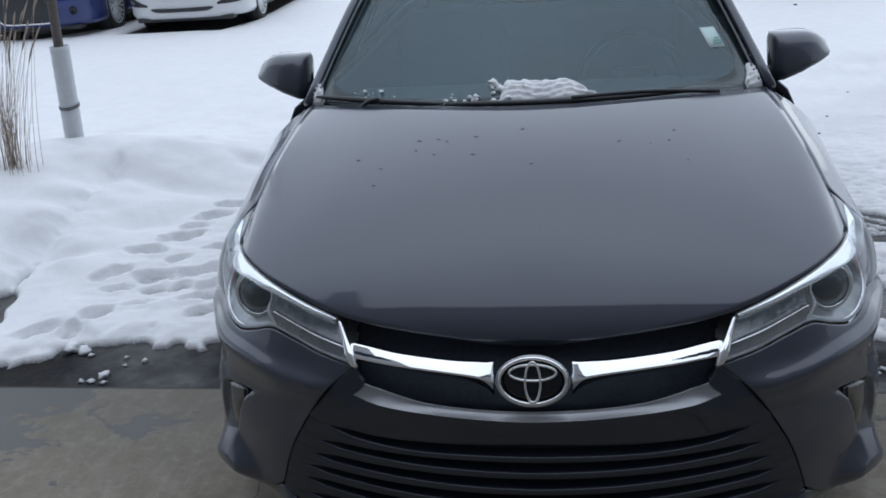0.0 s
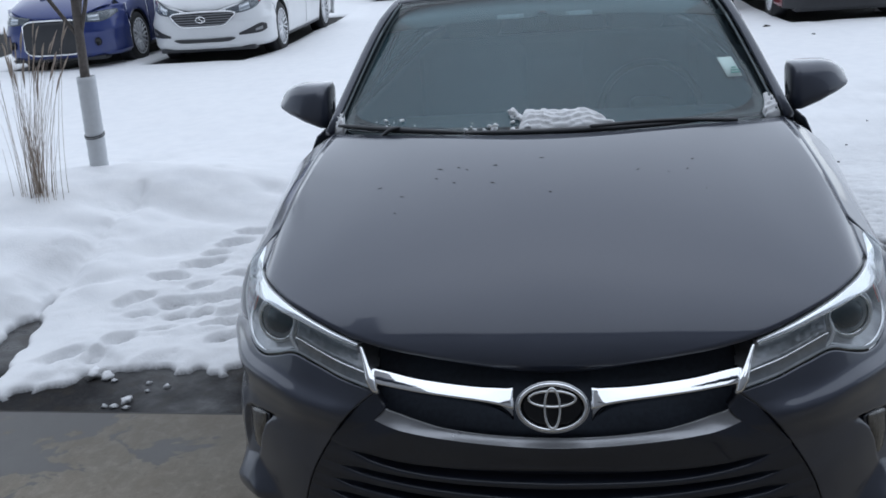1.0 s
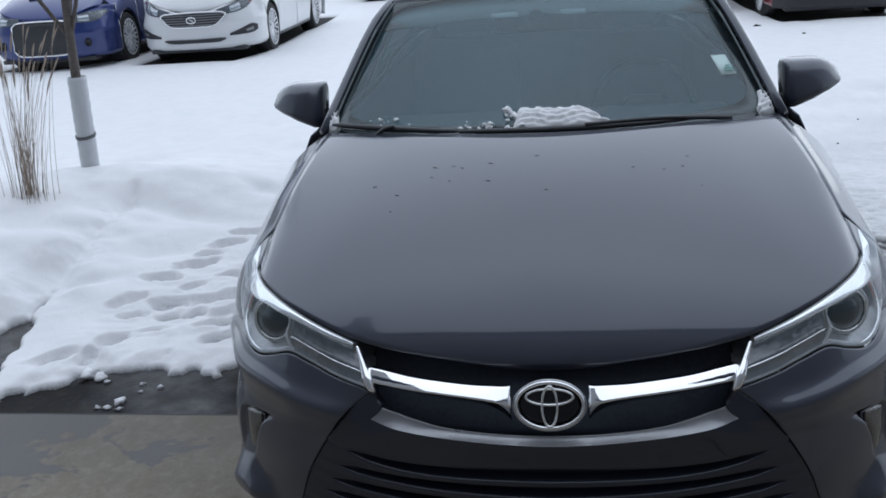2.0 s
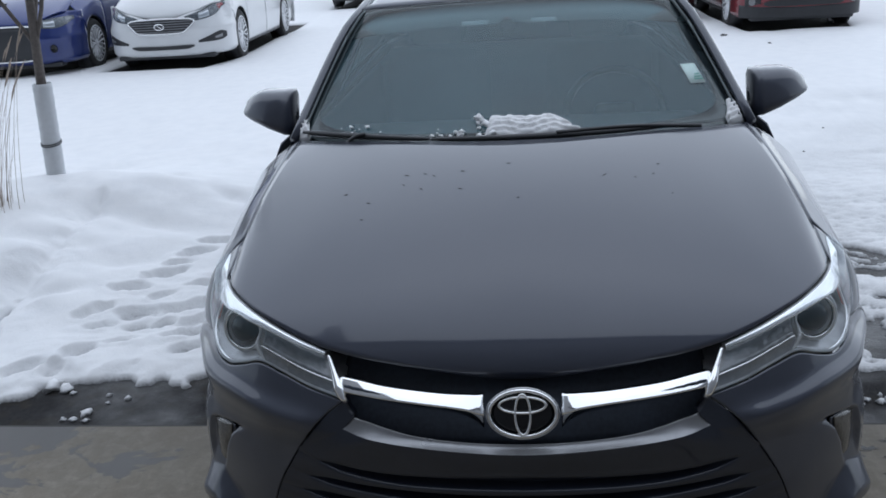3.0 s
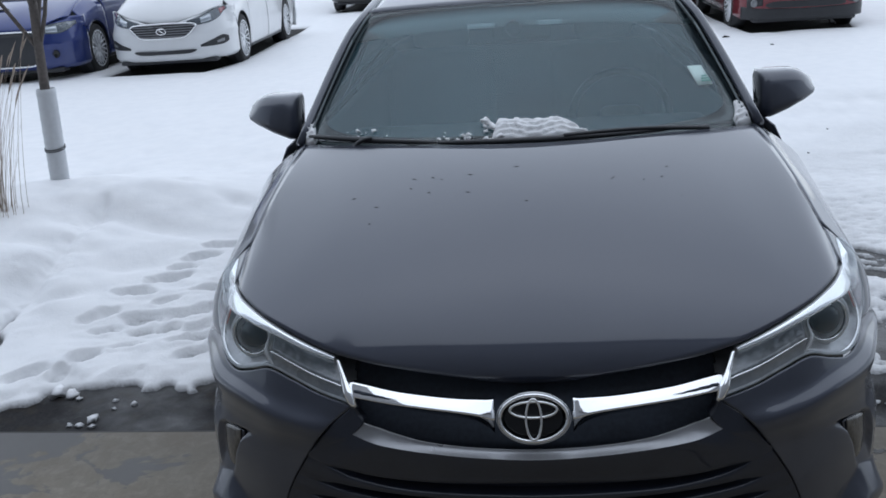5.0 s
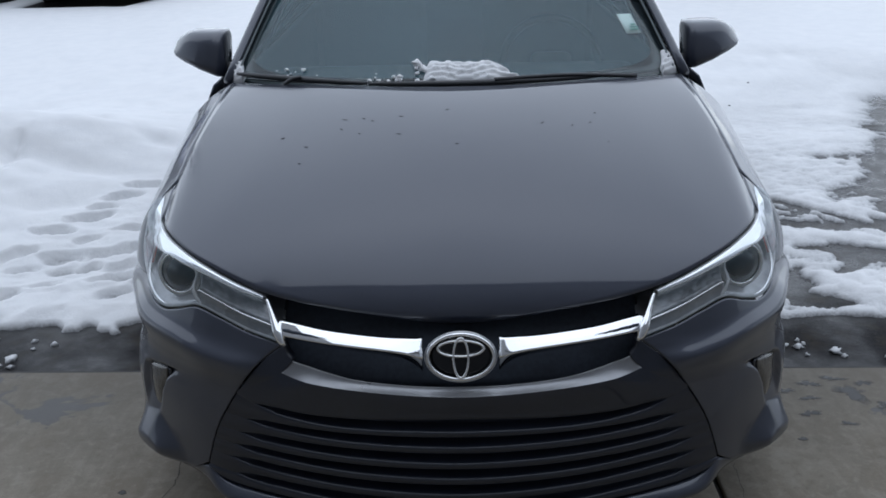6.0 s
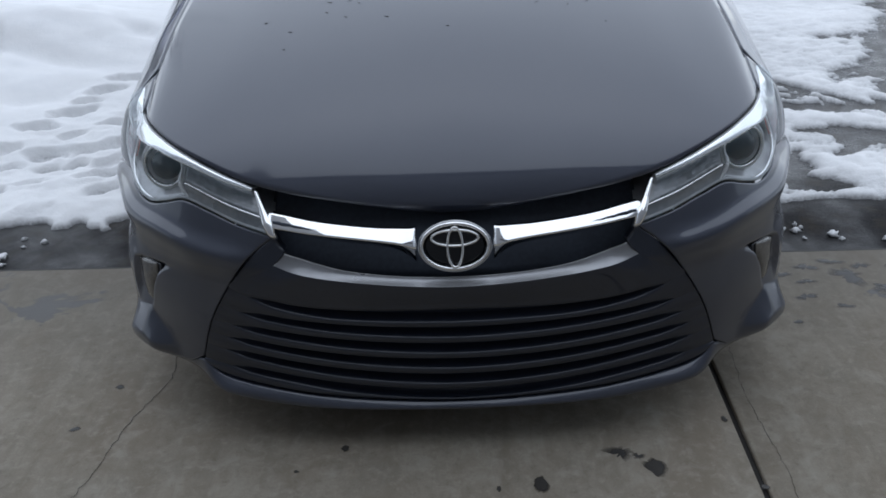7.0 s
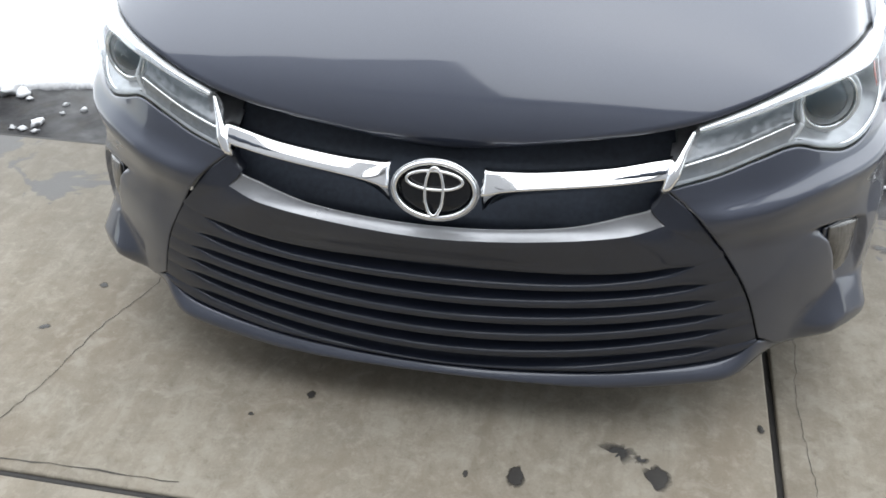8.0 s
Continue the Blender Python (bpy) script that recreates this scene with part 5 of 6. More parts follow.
def slotted_face():
    """Rows over the blades and slots down to the chin, and which rows make up each blade."""
    low = even_spline(LOW, 71)
    low_u, low_z = np.r_[-low[:0:-1, 0], low[:, 0]], np.r_[low[:0:-1, 1], low[:, 1]]
    rows, blades = [], []
    for k in range(6):
        u, z, d = slot_edge(k, 1)
        if k == 0:
            rows += [skin(u, z + .010, .001), skin(u, z + .003, .0008)]
        rows += [skin(u, z + .0006, .0002 - .0012 * d), skin(u, z, .0002 - .006 * d), skin(u, z + .001 * d, .0002 - .030 * d)]
        if k:
            blades.append((first, len(rows) - 1))
        first = len(rows)
        u, z, d = slot_edge(k, -1)
        nu, nz, _ = slot_edge(k + 1, 1) if k < 5 else (low_u, low_z, 0)
        rows += [skin(u, z + .007 * d, .0002 - .030 * d), skin(u, z + .0016 * d, .0002 - .010 * d), skin(u, z, .0002 - .0030 * d)]
        for t, o in ((.07, .0006), (.2, .0017), (.4, .0022), (.6, .0022), (.8, .0014), (.93, .0006)):
            rows.append(skin(lerp(u, nu, t), lerp(z, nz, t), o + (.004 * t if k == 5 else 0)))
    rows += [skin(low_u, low_z, .003), skin(low_u, low_z - .002, -.02)]
    return np.array(rows), blades


def grid_faces(grid, keep):
    """The faces of a grid that keep(row, column) picks, welded."""
    me = sheet_mesh(grid, True)
    bm = bmesh.new()
    bm.from_mesh(me)
    bpy.data.meshes.remove(me)
    bm.faces.ensure_lookup_table()
    wide = grid.shape[1] - 1
    bmesh.ops.delete(bm, geom=[f for f in bm.faces if not keep(*divmod(f.index, wide))], context="FACES")
    bmesh.ops.remove_doubles(bm, verts=bm.verts, dist=2e-5)
    return bm


def frame_top():
    """Panel above the blades, from the crease under the lip to the first slot and on to the seam of the bumper."""
    a = even_spline(CREASE, 71)
    u, z, deep = slot_edge(0, 1)
    low = np.stack([u[70:], z[70:] + .010], -1)
    rise = spline([CREASE[-1], RECESS[-1], (.4235, .575), (.4325, .594)], 24)
    up_z = np.linspace(low[-1, 1], .594, 25)[1:]
    seam = np.stack([seam_u(up_z), up_z], -1)
    upper, lower = np.concatenate([a, rise]), np.concatenate([low, seam])
    lifted = .010 * smooth(.437, .36, upper[:, 0]) * (np.arange(95) < 71)
    fan = np.arange(95) >= 73
    rows = [skin(upper[:, 0], upper[:, 1], lifted - .03 * fan)]
    for t in (0, .06, .14, .25, .4, .55, .7, .85, .95, 1):
        uz = lerp(upper, lower, t)
        rows.append(skin(uz[:, 0], uz[:, 1], lerp(lifted, .001, smooth(0, 1, t)) - .002 * (t == 1) * fan))
    rows.append(skin(lower[:, 0], lower[:, 1], .001 - .010 * fan))
    return whole(rows)


def lip_grid():
    """Bright sloping lip between the dark recess and the crease of the panel; its colour holds the sky sheen."""
    a, b = even_spline(RECESS, 70), even_spline(CREASE, 70)
    high = .010 * smooth(.437, .36, b[:, 0])
    rows = [skin(a[:, 0], a[:, 1] - .016, -.014), skin(a[:, 0], a[:, 1], -.010 + .006 * smooth(.36, .41, a[:, 0]))]
    for t in (.15, .3, .45, .6, .75, .85, .93, .98, 1):
        uz = lerp(a, b, t)
        rows.append(skin(uz[:, 0], uz[:, 1], lerp(-.010 + .006 * smooth(.36, .41, a[:, 0]), high, t**2.0)))
    return whole(rows)


def lip_skirt():
    """Painted chin under the grille."""
    a = even_spline([(0, .142), (.33, .158), (.55, .189), (.62, .207), (.662, .234), (.72, .209), (.80, .193), (.90, .191)], 70)
    b = even_spline([(0, .094), (.33, .103), (.55, .126), (.70, .154), (.80, .168), (.90, .184)], 70)
    rows = []
    for t in np.linspace(0, 1, 12):
        uz = lerp(a, b, t)
        w = smooth(.58, .74, uz[:, 0])
        rows.append(skin(uz[:, 0], uz[:, 1], lerp(.028 - .030 * (2 * t - 1.0) ** 2 - .05 * smooth(.8, 1.0, t), -.004 - .03 * t, w)))
    return whole(rows)


grille = new("lower_grille")
grille.parent = car
grille["label"] = "charcoal grille frame with horizontal blades"
face, blades = slotted_face()
in_blade = lambda r, c: CENTRE.start <= c < CENTRE.stop and any(a <= r < b for a, b in blades)
cheeks = grid_faces(face, lambda r, c: not in_blade(r, c))
panel = bpy.data.meshes.new("panel")
cheeks.to_mesh(panel)
cheeks.free()
frame_bm = join(sheet_mesh(frame_top(), True), panel)
bmesh.ops.remove_doubles(frame_bm, verts=frame_bm.verts, dist=2e-5)
part("grille_frame", frame_bm, DIMMED_PAINT, grille, "painted panel and cheeks round the blades")
sheet("grille_lip", lip_grid(), LIP_SHEEN, grille, "lip along the upper opening, sky sheen in its colour", .0015, True)
for a, b in blades:
    part("grille_blade", grid_faces(face, lambda r, c: CENTRE.start <= c < CENTRE.stop and a <= r < b), DIMMED_PAINT, grille)
sheet("bumper_chin", lip_skirt(), GREY_PAINT, car, "painted chin of the bumper", .006, True)
us = np.linspace(-.86, .86, 60)
front = skin(us, np.interp(np.abs(us), [0, .5, .86], [.128, .150, .205]), -.03)
rear = np.c_[front[:, 0] * .9, np.full(60, .56), np.full(60, .19)]
sheet("undertray", np.array([lerp(front, rear, t) for t in np.linspace(0, 1, 6)]), BLACK_PLASTIC, car, "black plastic tray under the nose", .01)
us = np.linspace(-.60, .60, 90)
back = np.array([skin(us, lerp(np.full(90, .47), np.full(90, .12), t), -.036) for t in np.linspace(0, 1, 6)])
sheet("grille_backing", back, HAZED_BLACK, grille, "black space behind the blades", .004, True)

# upper grille: black recess, chrome wings, badge
us = np.linspace(-.47, .47, 80)
ztop = .615 + .085 * (np.abs(us) / .47) ** 1.7
rec = np.array([skin(us, lerp(ztop, np.full(80, .475), t), lerp(-.125, -.046, t)) for t in np.linspace(0, 1, 8)])
sheet("upper_grille", rec, HAZED_BLACK, car, "black upper grille recess", .004, True)

def chrome_wing(side):
    """Chrome bar that sweeps from the badge to the lamp."""
    xs = np.array([.090, .10, .13, .18, .25, .33, .40, .434])
    top = np.stack([xs, [.070, .064, .064, .066, .072, .082, .098, .105], [.6125, .612, .613, .615, .621, .630, .641, .646]], -1)
    crest = np.stack([xs, [.036, .034, .036, .040, .047, .057, .072, .083], [.580, .583, .591, .598, .605, .613, .620, .623]], -1)
    low = np.stack([xs, [.056, .053, .056, .060, .067, .076, .089, .096], [.530, .546, .564, .576, .584, .595, .605, .606]], -1)
    under = low + np.array((0, .03, .010))
    back_t = top + np.array((0, .02, -.004))
    a = [spline(c, 40) for c in (back_t, lerp(back_t, top, .8), top, lerp(top, crest, .10), lerp(top, crest, .55), lerp(top, crest, .95), crest, lerp(crest, low, .08), lerp(crest, low, .5), lerp(crest, low, .94), low, lerp(low, under, .1), under)]
    ob = sheet("chrome_wing", mirrored(np.array(a), side), CHROME, car, "polished chrome grille bar", .002, side < 0)
    xs2 = np.linspace(.315, .424, 16)
    face_top, face_low = spline(top, 60), spline(crest, 60)
    half = np.interp(xs2, [.315, .37, .41, .424], [.0, .0022, .0034, .0026])
    slit = []
    for d in (1, 0, -1):
        mid = np.array([lerp(face_top[np.argmin(np.abs(face_top[:, 0] - x))], face_low[np.argmin(np.abs(face_low[:, 0] - x))], .62) for x in xs2])
        slit.append(np.c_[xs2, mid[:, 1] - .0034 + d * half * .75, mid[:, 2] + .0030 + d * half * .8])
    sheet("bar_slit", mirrored(np.array(slit), side), HAZED_BLACK, ob, "dark slit in the bar", .0006, side < 0)
    sp = spline([(.424, .082, .594), (.427, .077, .606), (.438, .089, .628), (.452, .114, .658), (.467, .141, .688)], 30)
    wd = np.interp(np.linspace(0, 1, 30), [0, .3, .6, 1], [.010, .0135, .0075, .0035])
    part("chrome_spur", tube_mesh(mirrored(sp, side), wd, 10, 0.8), CHROME, ob)
    return ob


for side in (1, -1):
    chrome_wing(side)

badge = new("badge")
badge.parent = car
badge["label"] = "chrome oval badge of three crossing rings"
badge.matrix_basis = Matrix.Translation((0, .040, .578)) @ Euler((radians(-19), 0, 0)).to_matrix().to_4x4()


def ring(rx, rz, w, cx=0.0, cz=0.0, y=0.0, bow=0.0):
    a = np.linspace(0, 2 * math.pi, 73)[:-1]
    path = np.stack([cx + rx * np.cos(a), y + bow * np.cos(a) ** 2, cz + rz * np.sin(a)], -1)
    out = []
    for i, p in enumerate(path):
        nrm = np.array((np.cos(a[i]) * rz, 0, np.sin(a[i]) * rx))
        nrm /= np.linalg.norm(nrm)
        out.append([p - nrm * w, p - nrm * w * .75 + (0, -.0035, 0), p - nrm * w * .3 + (0, -.006, 0), p + nrm * w * .3 + (0, -.006, 0), p + nrm * w * .75 + (0, -.0035, 0), p + nrm * w, p + (0, .004, 0)])
    return sheet_mesh(np.array(out + out[:1]), closed=True)


part("badge_plate", revolve([(.001, .004), (.060, .005), (.078, .009), (.082, .016)], "y", 48), GLOSS_BLACK, badge).scale = (1, 1, .70)
part("badge_ring", ring(.078, .0535, .0054), CHROME, badge)
part("badge_ring", ring(.0175, .047, .0040, 0, -.002, -.002), CHROME, badge)
part("badge_ring", ring(.054, .0185, .0040, 0, .020, -.001), CHROME, badge)
part("badge_rim", ring(.0845, .0595, .0022, 0, 0, .004), SATIN_SILVER, badge)

for side in (1, -1):
    door_mirror(car, side, GREY_PAINT)

# scuttle, wipers
ss = np.linspace(-1, 1, 41)
sc = []
for t in np.linspace(0, 1, 6):
    b = BONNET[-1][np.linspace(0, BONNET.shape[1] - 1, 41).astype(int)] + np.array((0, .012, -.018))
    sc.append(lerp(b, screen(ss, .03) + np.array((0, 0, -.006)), t) - np.array((0, 0, .010 * math.sin(math.pi * t))))
sheet("scuttle_panel", np.array(sc), BLACK_PLASTIC, car, "black plastic scuttle", .006)


def wiper(a, b, arm_from):
    """Flat blade lying along the foot of the glass, with its arm."""
    ss, vs = np.linspace(a[0], b[0], 24), np.linspace(a[1], b[1], 24)
    path = screen(ss, vs) + np.array((0, -.010, .014))
    bl = part("wiper", tube_mesh(path, np.interp(np.linspace(0, 1, 24), [0, .06, .5, .94, 1], [.005, .010, .013, .009, .004]), 8, 0.8), BLACK_PLASTIC, car, "black wiper blade")
    mid = path[12]
    c = np.array(arm_from)
    part("wiper_arm", tube_mesh(spline([c, lerp(c, mid, .5) + (0, -.004, .014), mid + (0, -.004, .010)], 14), np.linspace(.011, .009, 14), 8, .7), BLACK_PLASTIC, bl)


wiper((-.96, .030), (-.36, .012), (-.56, 1.06, 1.000))
wiper((-.35, .010), (.66, .012), (.58, 1.085, 1.010))

# things behind and on the glass
part("rear_view_mirror", box_bm(-.11, .11, 1.60, 1.63, 1.255, 1.315, .014, 3), DASH, car)
for s0, s1 in ((-.30, -.14), (.11, .26)):
    vis = np.array([[screen(s, v) + np.array((0, .012, -.018)) for s in np.linspace(s0, s1, 8)] for v in (.825, .845, .862)])
    sheet("visor_label", vis, VISOR, car, "pale strip on the sun visor", .001)
part("mirror_mount", revolve([(.001, -.012), (.022, -.010), (.030, .0), (.022, .012), (.001, .014)], "y", 20, tuple(screen(-.03, .835) + np.array((0, .02, -.03)))), BLACK_PLASTIC, car)
hub = part("steering_wheel", tube_mesh([(.37 + .185 * math.cos(a), 1.70 + .075 * math.sin(a), .93 + .165 * math.sin(a)) for a in np.linspace(0, 2 * math.pi, 49)], .015, 10), DASH, car, "dark steering wheel")
part("wheel_boss", box_bm(.29, .45, 1.66, 1.72, .86, .98, .03, 3), DASH, hub)
stick = np.array([[screen(s + .06 * (.50 - v), v) + np.array((0, .003, -.004)) for s in np.linspace(.834, .909, 5)] for v in (.29, .36, .43)])
st = sheet("windscreen_sticker", stick, STICKER, car, "pale green windscreen sticker", .0006)
for v0, s0, s1 in ((.305, .859, .904), (.322, .864, .904), (.34, .874, .899)):
    sheet("sticker_bar", np.array([[screen(s + .06 * (.50 - v), v) + np.array((0, -.0, .001)) for s in np.linspace(s0, s1, 4)] for v in (v0, v0 + .009)]), STICKER_INK, st, "", .0004)


# snow left on the glass
def snow_on_glass(name, s0, s1, v_of, depth, seed, ns=60, nv=18, label=""):
    """A slab of snow on the glass with a crumbly outline."""
    ss = np.linspace(s0, s1, ns)
    rows = []
    for j, t in enumerate(np.linspace(0, 1, nv)):
        lo, hi = v_of(ss)
        v = lerp(lo, hi, t)
        edge = np.sqrt(np.clip(4 * t * (1 - t), 0, 1)) * np.sqrt(np.clip(smooth(0, .12, (ss - s0) / (s1 - s0)) * smooth(0, .10, (s1 - ss) / (s1 - s0)), 0, 1))
        rough = .72 + .10 * np.sin(v * 230 + 3 * np.sin(ss * 30)) + .5 * (fbm(ss * 45, v * 90, seed, 4) - .5)
        p = screen(ss, v)
        nrm = np.array((0, -.47, .88))
        rows.append(p + nrm * (depth * edge * rough - .003)[:, None])
    ob = part(name, sheet_mesh(np.array(rows)), SNOW)
    return tagged(ob, label, "snow", kind="stuff")


snow_on_glass("snow_patch", -.13, .31, lambda s: (np.full_like(s, .028), .028 + .130 * smooth(-.13, -.10, s) * smooth(.33, .15, s) + .03 * (fbm(s * 40, s * 0, 3, 4) - .5)), .030, 5, label="ridged slab of snow above the wiper")
rnd = random.Random(12)
for k in range(46):
    if k < 14:
        s, v, r = rnd.uniform(-.16, -.08), rnd.uniform(.04, .14), rnd.uniform(.006, .018)
    elif k < 30:
        s, v, r = rnd.uniform(-.36, -.12), rnd.uniform(.018, .05), rnd.uniform(.003, .009)
    elif k < 36:
        s, v, r = rnd.gauss(-.24, .012), rnd.uniform(.04, .065), rnd.uniform(.006, .011)
    else:
        s, v, r = rnd.uniform(-.86, -.3), rnd.uniform(.03, .09), rnd.uniform(.0025, .005)
    if k in (44, 45):
        s, v, r = (-.735, -.66)[k - 44], (.085, .09)[k - 44], .010
    ob = part("snow_crumb", chunk_mesh(k + 100, r), SNOW)
    ob.location = screen(s, v) + np.array((0, -.3, .6)) * r
    ob.rotation_euler = (radians(28), 0, 0)
    tagged(ob, "crumb of snow stuck to the windscreen", "snow", "snow crumbs on the glass")
for side in (1, -1):
    a, b = sorted((side * .925, side * 1.0))
    snow_on_glass("corner_snow", a, b, lambda s: (np.full_like(s, .0), .05 + .11 * smooth(.925, .985, np.abs(s)) + .05 * (fbm(s * 60, s * 0, 8, 3) - .5)), .030, 17 + side, 26, 22, "snow caught beside the windscreen pillar")

# leaf bits and grit on the bonnet
bits = new("leaf_bits")
tagged(bits, "tiny wet leaf bits scattered on the bonnet", "debris", kind="stuff")
bm = bmesh.new()
for k, (u, v) in enumerate([(-0.37, 0.79), (-0.30, 0.82), (-0.33, 0.82), (-0.20, 0.85), (-0.17, 0.79), (-0.33, 0.72), (-0.40, 0.74), (-0.57, 0.69), (-0.47, 0.62), (-0.50, 0.54), (-0.03, 0.90), (0.03, 0.77), (0.30, 0.77), (0.43, 0.72), (0.47, 0.72), (0.53, 0.77), (0.50, 0.64)]):
    r = int((v) * (BONNET.shape[0] - 1))
    c = int((u * .5 + .5) * (BONNET.shape[1] - 1))
    p = Vector(BONNET[r, c])
    e1 = (Vector(BONNET[r, c + 1]) - p).normalized()
    e2 = (Vector(BONNET[r + 1, c]) - p).normalized()
    nn = e1.cross(e2).normalized()
    a = rnd.uniform(0, 3)
    ln, w = rnd.uniform(.004, .012), rnd.uniform(.0006, .0013)
    d1, d2 = e1 * math.cos(a * .12) + e2 * math.sin(a * .12), e2
    vs = [bm.verts.new(p + nn * h + d1 * (x * ln) + d2 * (y * w)) for h, x, y in ((.0004, -1, 0), (.0004, -.2, 1), (.0004, 1, .2), (.0004, .3, -1), (.002, 0, 0))]
    for i in range(4):
        bm.faces.new((vs[i], vs[(i + 1) % 4], vs[4]))
part("leaf_bit", bm, LEAF_BIT, bits)

# ---- the parked cars across the lot ----
def front_simple(car, paint_mat, style):
    """Bonnet, wings, bumper and face of a parked saloon."""
    sheet("bonnet", BONNET[::2, ::2], paint_mat, car, "", .012)
    for s in (1, -1):
        f = s < 0
        sheet("front_wing", mirrored(fender_grid(28, 12), s), paint_mat, car, "", .006, not f)
        us = np.linspace(.36, 1.10, 30)
        lampg = np.array([skin(us, lerp(curve_u(us, style["lamp_top"]), curve_u(us, style["lamp_low"]), t), .004) for t in np.linspace(0, 1, 8)])
        lm = sheet("headlamp", mirrored(lampg, s), PARKED_LAMP, car, "clear headlamp", .01, s > 0)
        sheet("lamp_lens", mirrored(lampg + np.array((.003, -.008, 0)), s), LAMP_LENS, lm, "", 0, s > 0)
        us2 = np.linspace(.56, .74, 14)
        bl = np.array([skin(us2, lerp(curve_u(us2, style["lamp_top"]) - .016, curve_u(us2, style["lamp_low"]) + .018, t), .010) for t in (0, .5, 1)])
        sheet("lamp_reflector", mirrored(bl, s), SATIN_SILVER, lm, "", .003, s > 0)
        us3 = np.linspace(.93, 1.07, 10)
        am = np.array([skin(us3, lerp(curve_u(us3, style["lamp_top"]) - .01, curve_u(us3, style["lamp_low"]) + .012, t), .010) for t in (0, .5, 1)])
        sheet("side_marker", mirrored(am, s), style.get("marker", LAMP_DARK), lm, "red-amber marker", .003, s > 0)
        side = np.array([skin(np.linspace(.85, 1.3, 16), z, 0) for z in np.linspace(.80, .60, 8)])
        sheet("wing_corner", mirrored(side, s), paint_mat, car, "", .005, s > 0)
        part("wiper", tube_mesh(screen(np.linspace(-.9, -.1, 12) * s * (1 if s > 0 else 1), .03) + np.array((0, -.01, .014)), .009, 8), BLACK_PLASTIC, car)
    us = np.linspace(-1.3, 1.3, 121)
    topz = np.interp(np.abs(us), [0, .25, .47, .62, .8, 1.0, 1.3], [.625, .645, .70, .74, .77, .78, .68])
    zz = [lerp(topz, np.full(121, .17), t) for t in np.linspace(0, 1, 26)]
    sheet("front_bumper", np.array([skin(us, z, .012 * np.exp(-((z - .50) / .05) ** 2) - .04 * smooth(.22, .17, z)) for z in zz]), paint_mat, car, "", .006, True)
    part("bumper_lip", box_bm(-.72, .72, .10, .30, .13, .185, .02), BLACK_PLASTIC, car, "black lower lip")
    for s in (1, -1):
        door_mirror(car, s, paint_mat)


def face_patch(car, name, top, low, u0, u1, mat, off=.022, label="", thick=.008, n=40):
    return sheet(name, band(u0, u1, lambda u: curve_u(np.abs(u), top), lambda u: curve_u(np.abs(u), low), n, 8, off), mat, car, label, thick, True)


def outline_tube(car, name, top, low, u1, mat, r=.009, off=.012, label=""):
    """A bright frame round a symmetric grille."""
    us = np.linspace(-u1, u1, 40)
    a = skin(us, curve_u(np.abs(us), top), off)
    b = skin(us[::-1], curve_u(np.abs(us[::-1]), low), off)
    path = np.concatenate([a, b, a[:1]])
    part(name, tube_mesh(path, r, 8), mat, car, label)


def parked(label, paint_mat, at, turn, style, group="cars parked across the lot"):
    car = empty("saloon_car", label, "car", group, at, turn)
    car.scale = (.96, 1.0, 1.08)
    shell_behind(car, paint_mat, CAR_GLASS, False)
    windscreen(car, CAR_GLASS)
    part("cabin_floor", box_bm(-.70, .70, 1.25, 3.9, .25, .95), INTERIOR, car)
    front_simple(car, paint_mat, style)
    return car


# white saloon: hexagonal chrome-framed grille with bars, slit fog lamps
white = parked("white saloon with chrome-framed grille parked in snow", WHITE_PAINT, (-4.92, 10.6, 0.0), 1.0, dict(
    lamp_top=[(.36, .655), (.55, .700), (.80, .765), (1.10, .80)], lamp_low=[(.36, .600), (.55, .600), (.80, .645), (1.10, .76)], marker=TAIL_RED))
gt, gl = [(0, .635), (.30, .630), (.44, .622), (.50, .600)], [(0, .455), (.25, .458), (.34, .475), (.50, .598)]
g = face_patch(white, "grille", gt, gl, -.50, .50, BLACK_PLASTIC, .020, "dark barred grille")
outline_tube(white, "grille_surround", gt, gl, .50, CHROME, .011, .026, "chrome grille surround")
for k in range(5):
    z = .60 - .030 * k
    ue = .46 - .028 * k
    us = np.linspace(-ue, ue, 30)
    part("grille_bar", tube_mesh(skin(us, np.full(30, z), .030), .0060, 6), LAMP_DARK, g)
part("badge", ring(.068, .036, .008, 0, .545, -.034), CHROME, white, "chrome oval badge")
part("badge_bar", tube_mesh([(-.03, -.026, .565), (0, -.030, .545), (.03, -.026, .525)], .007, 6), CHROME, white)
face_patch(white, "air_intake", [(0, .300), (.40, .305), (.46, .300)], [(0, .255), (.36, .258), (.46, .285)], -.46, .46, BLACK_PLASTIC, .020, "black lower intake")
for s in (1, -1):
    us = np.linspace(.52, .97, 20)
    q = np.array([skin(us, lerp(curve_u(us, [(.52, .350), (.68, .400), (.86, .452), (.97, .43)]), curve_u(us, [(.52, .325), (.68, .328), (.86, .338), (.97, .37)]), t), .008) for t in np.linspace(0, 1, 6)])
    fs = sheet("fog_slot", mirrored(q, s), BLACK_PLASTIC, white, "black fog-lamp slot", .008, s > 0)
    us = np.linspace(.76, .88, 10)
    q = np.array([skin(us, lerp(curve_u(us, [(.76, .385), (.88, .41)]), curve_u(us, [(.76, .36), (.88, .37)]), t), .014) for t in (0, .5, 1)])
    sheet("fog_lamp", mirrored(q, s), REFLECTOR, fs, "", .004, s > 0)

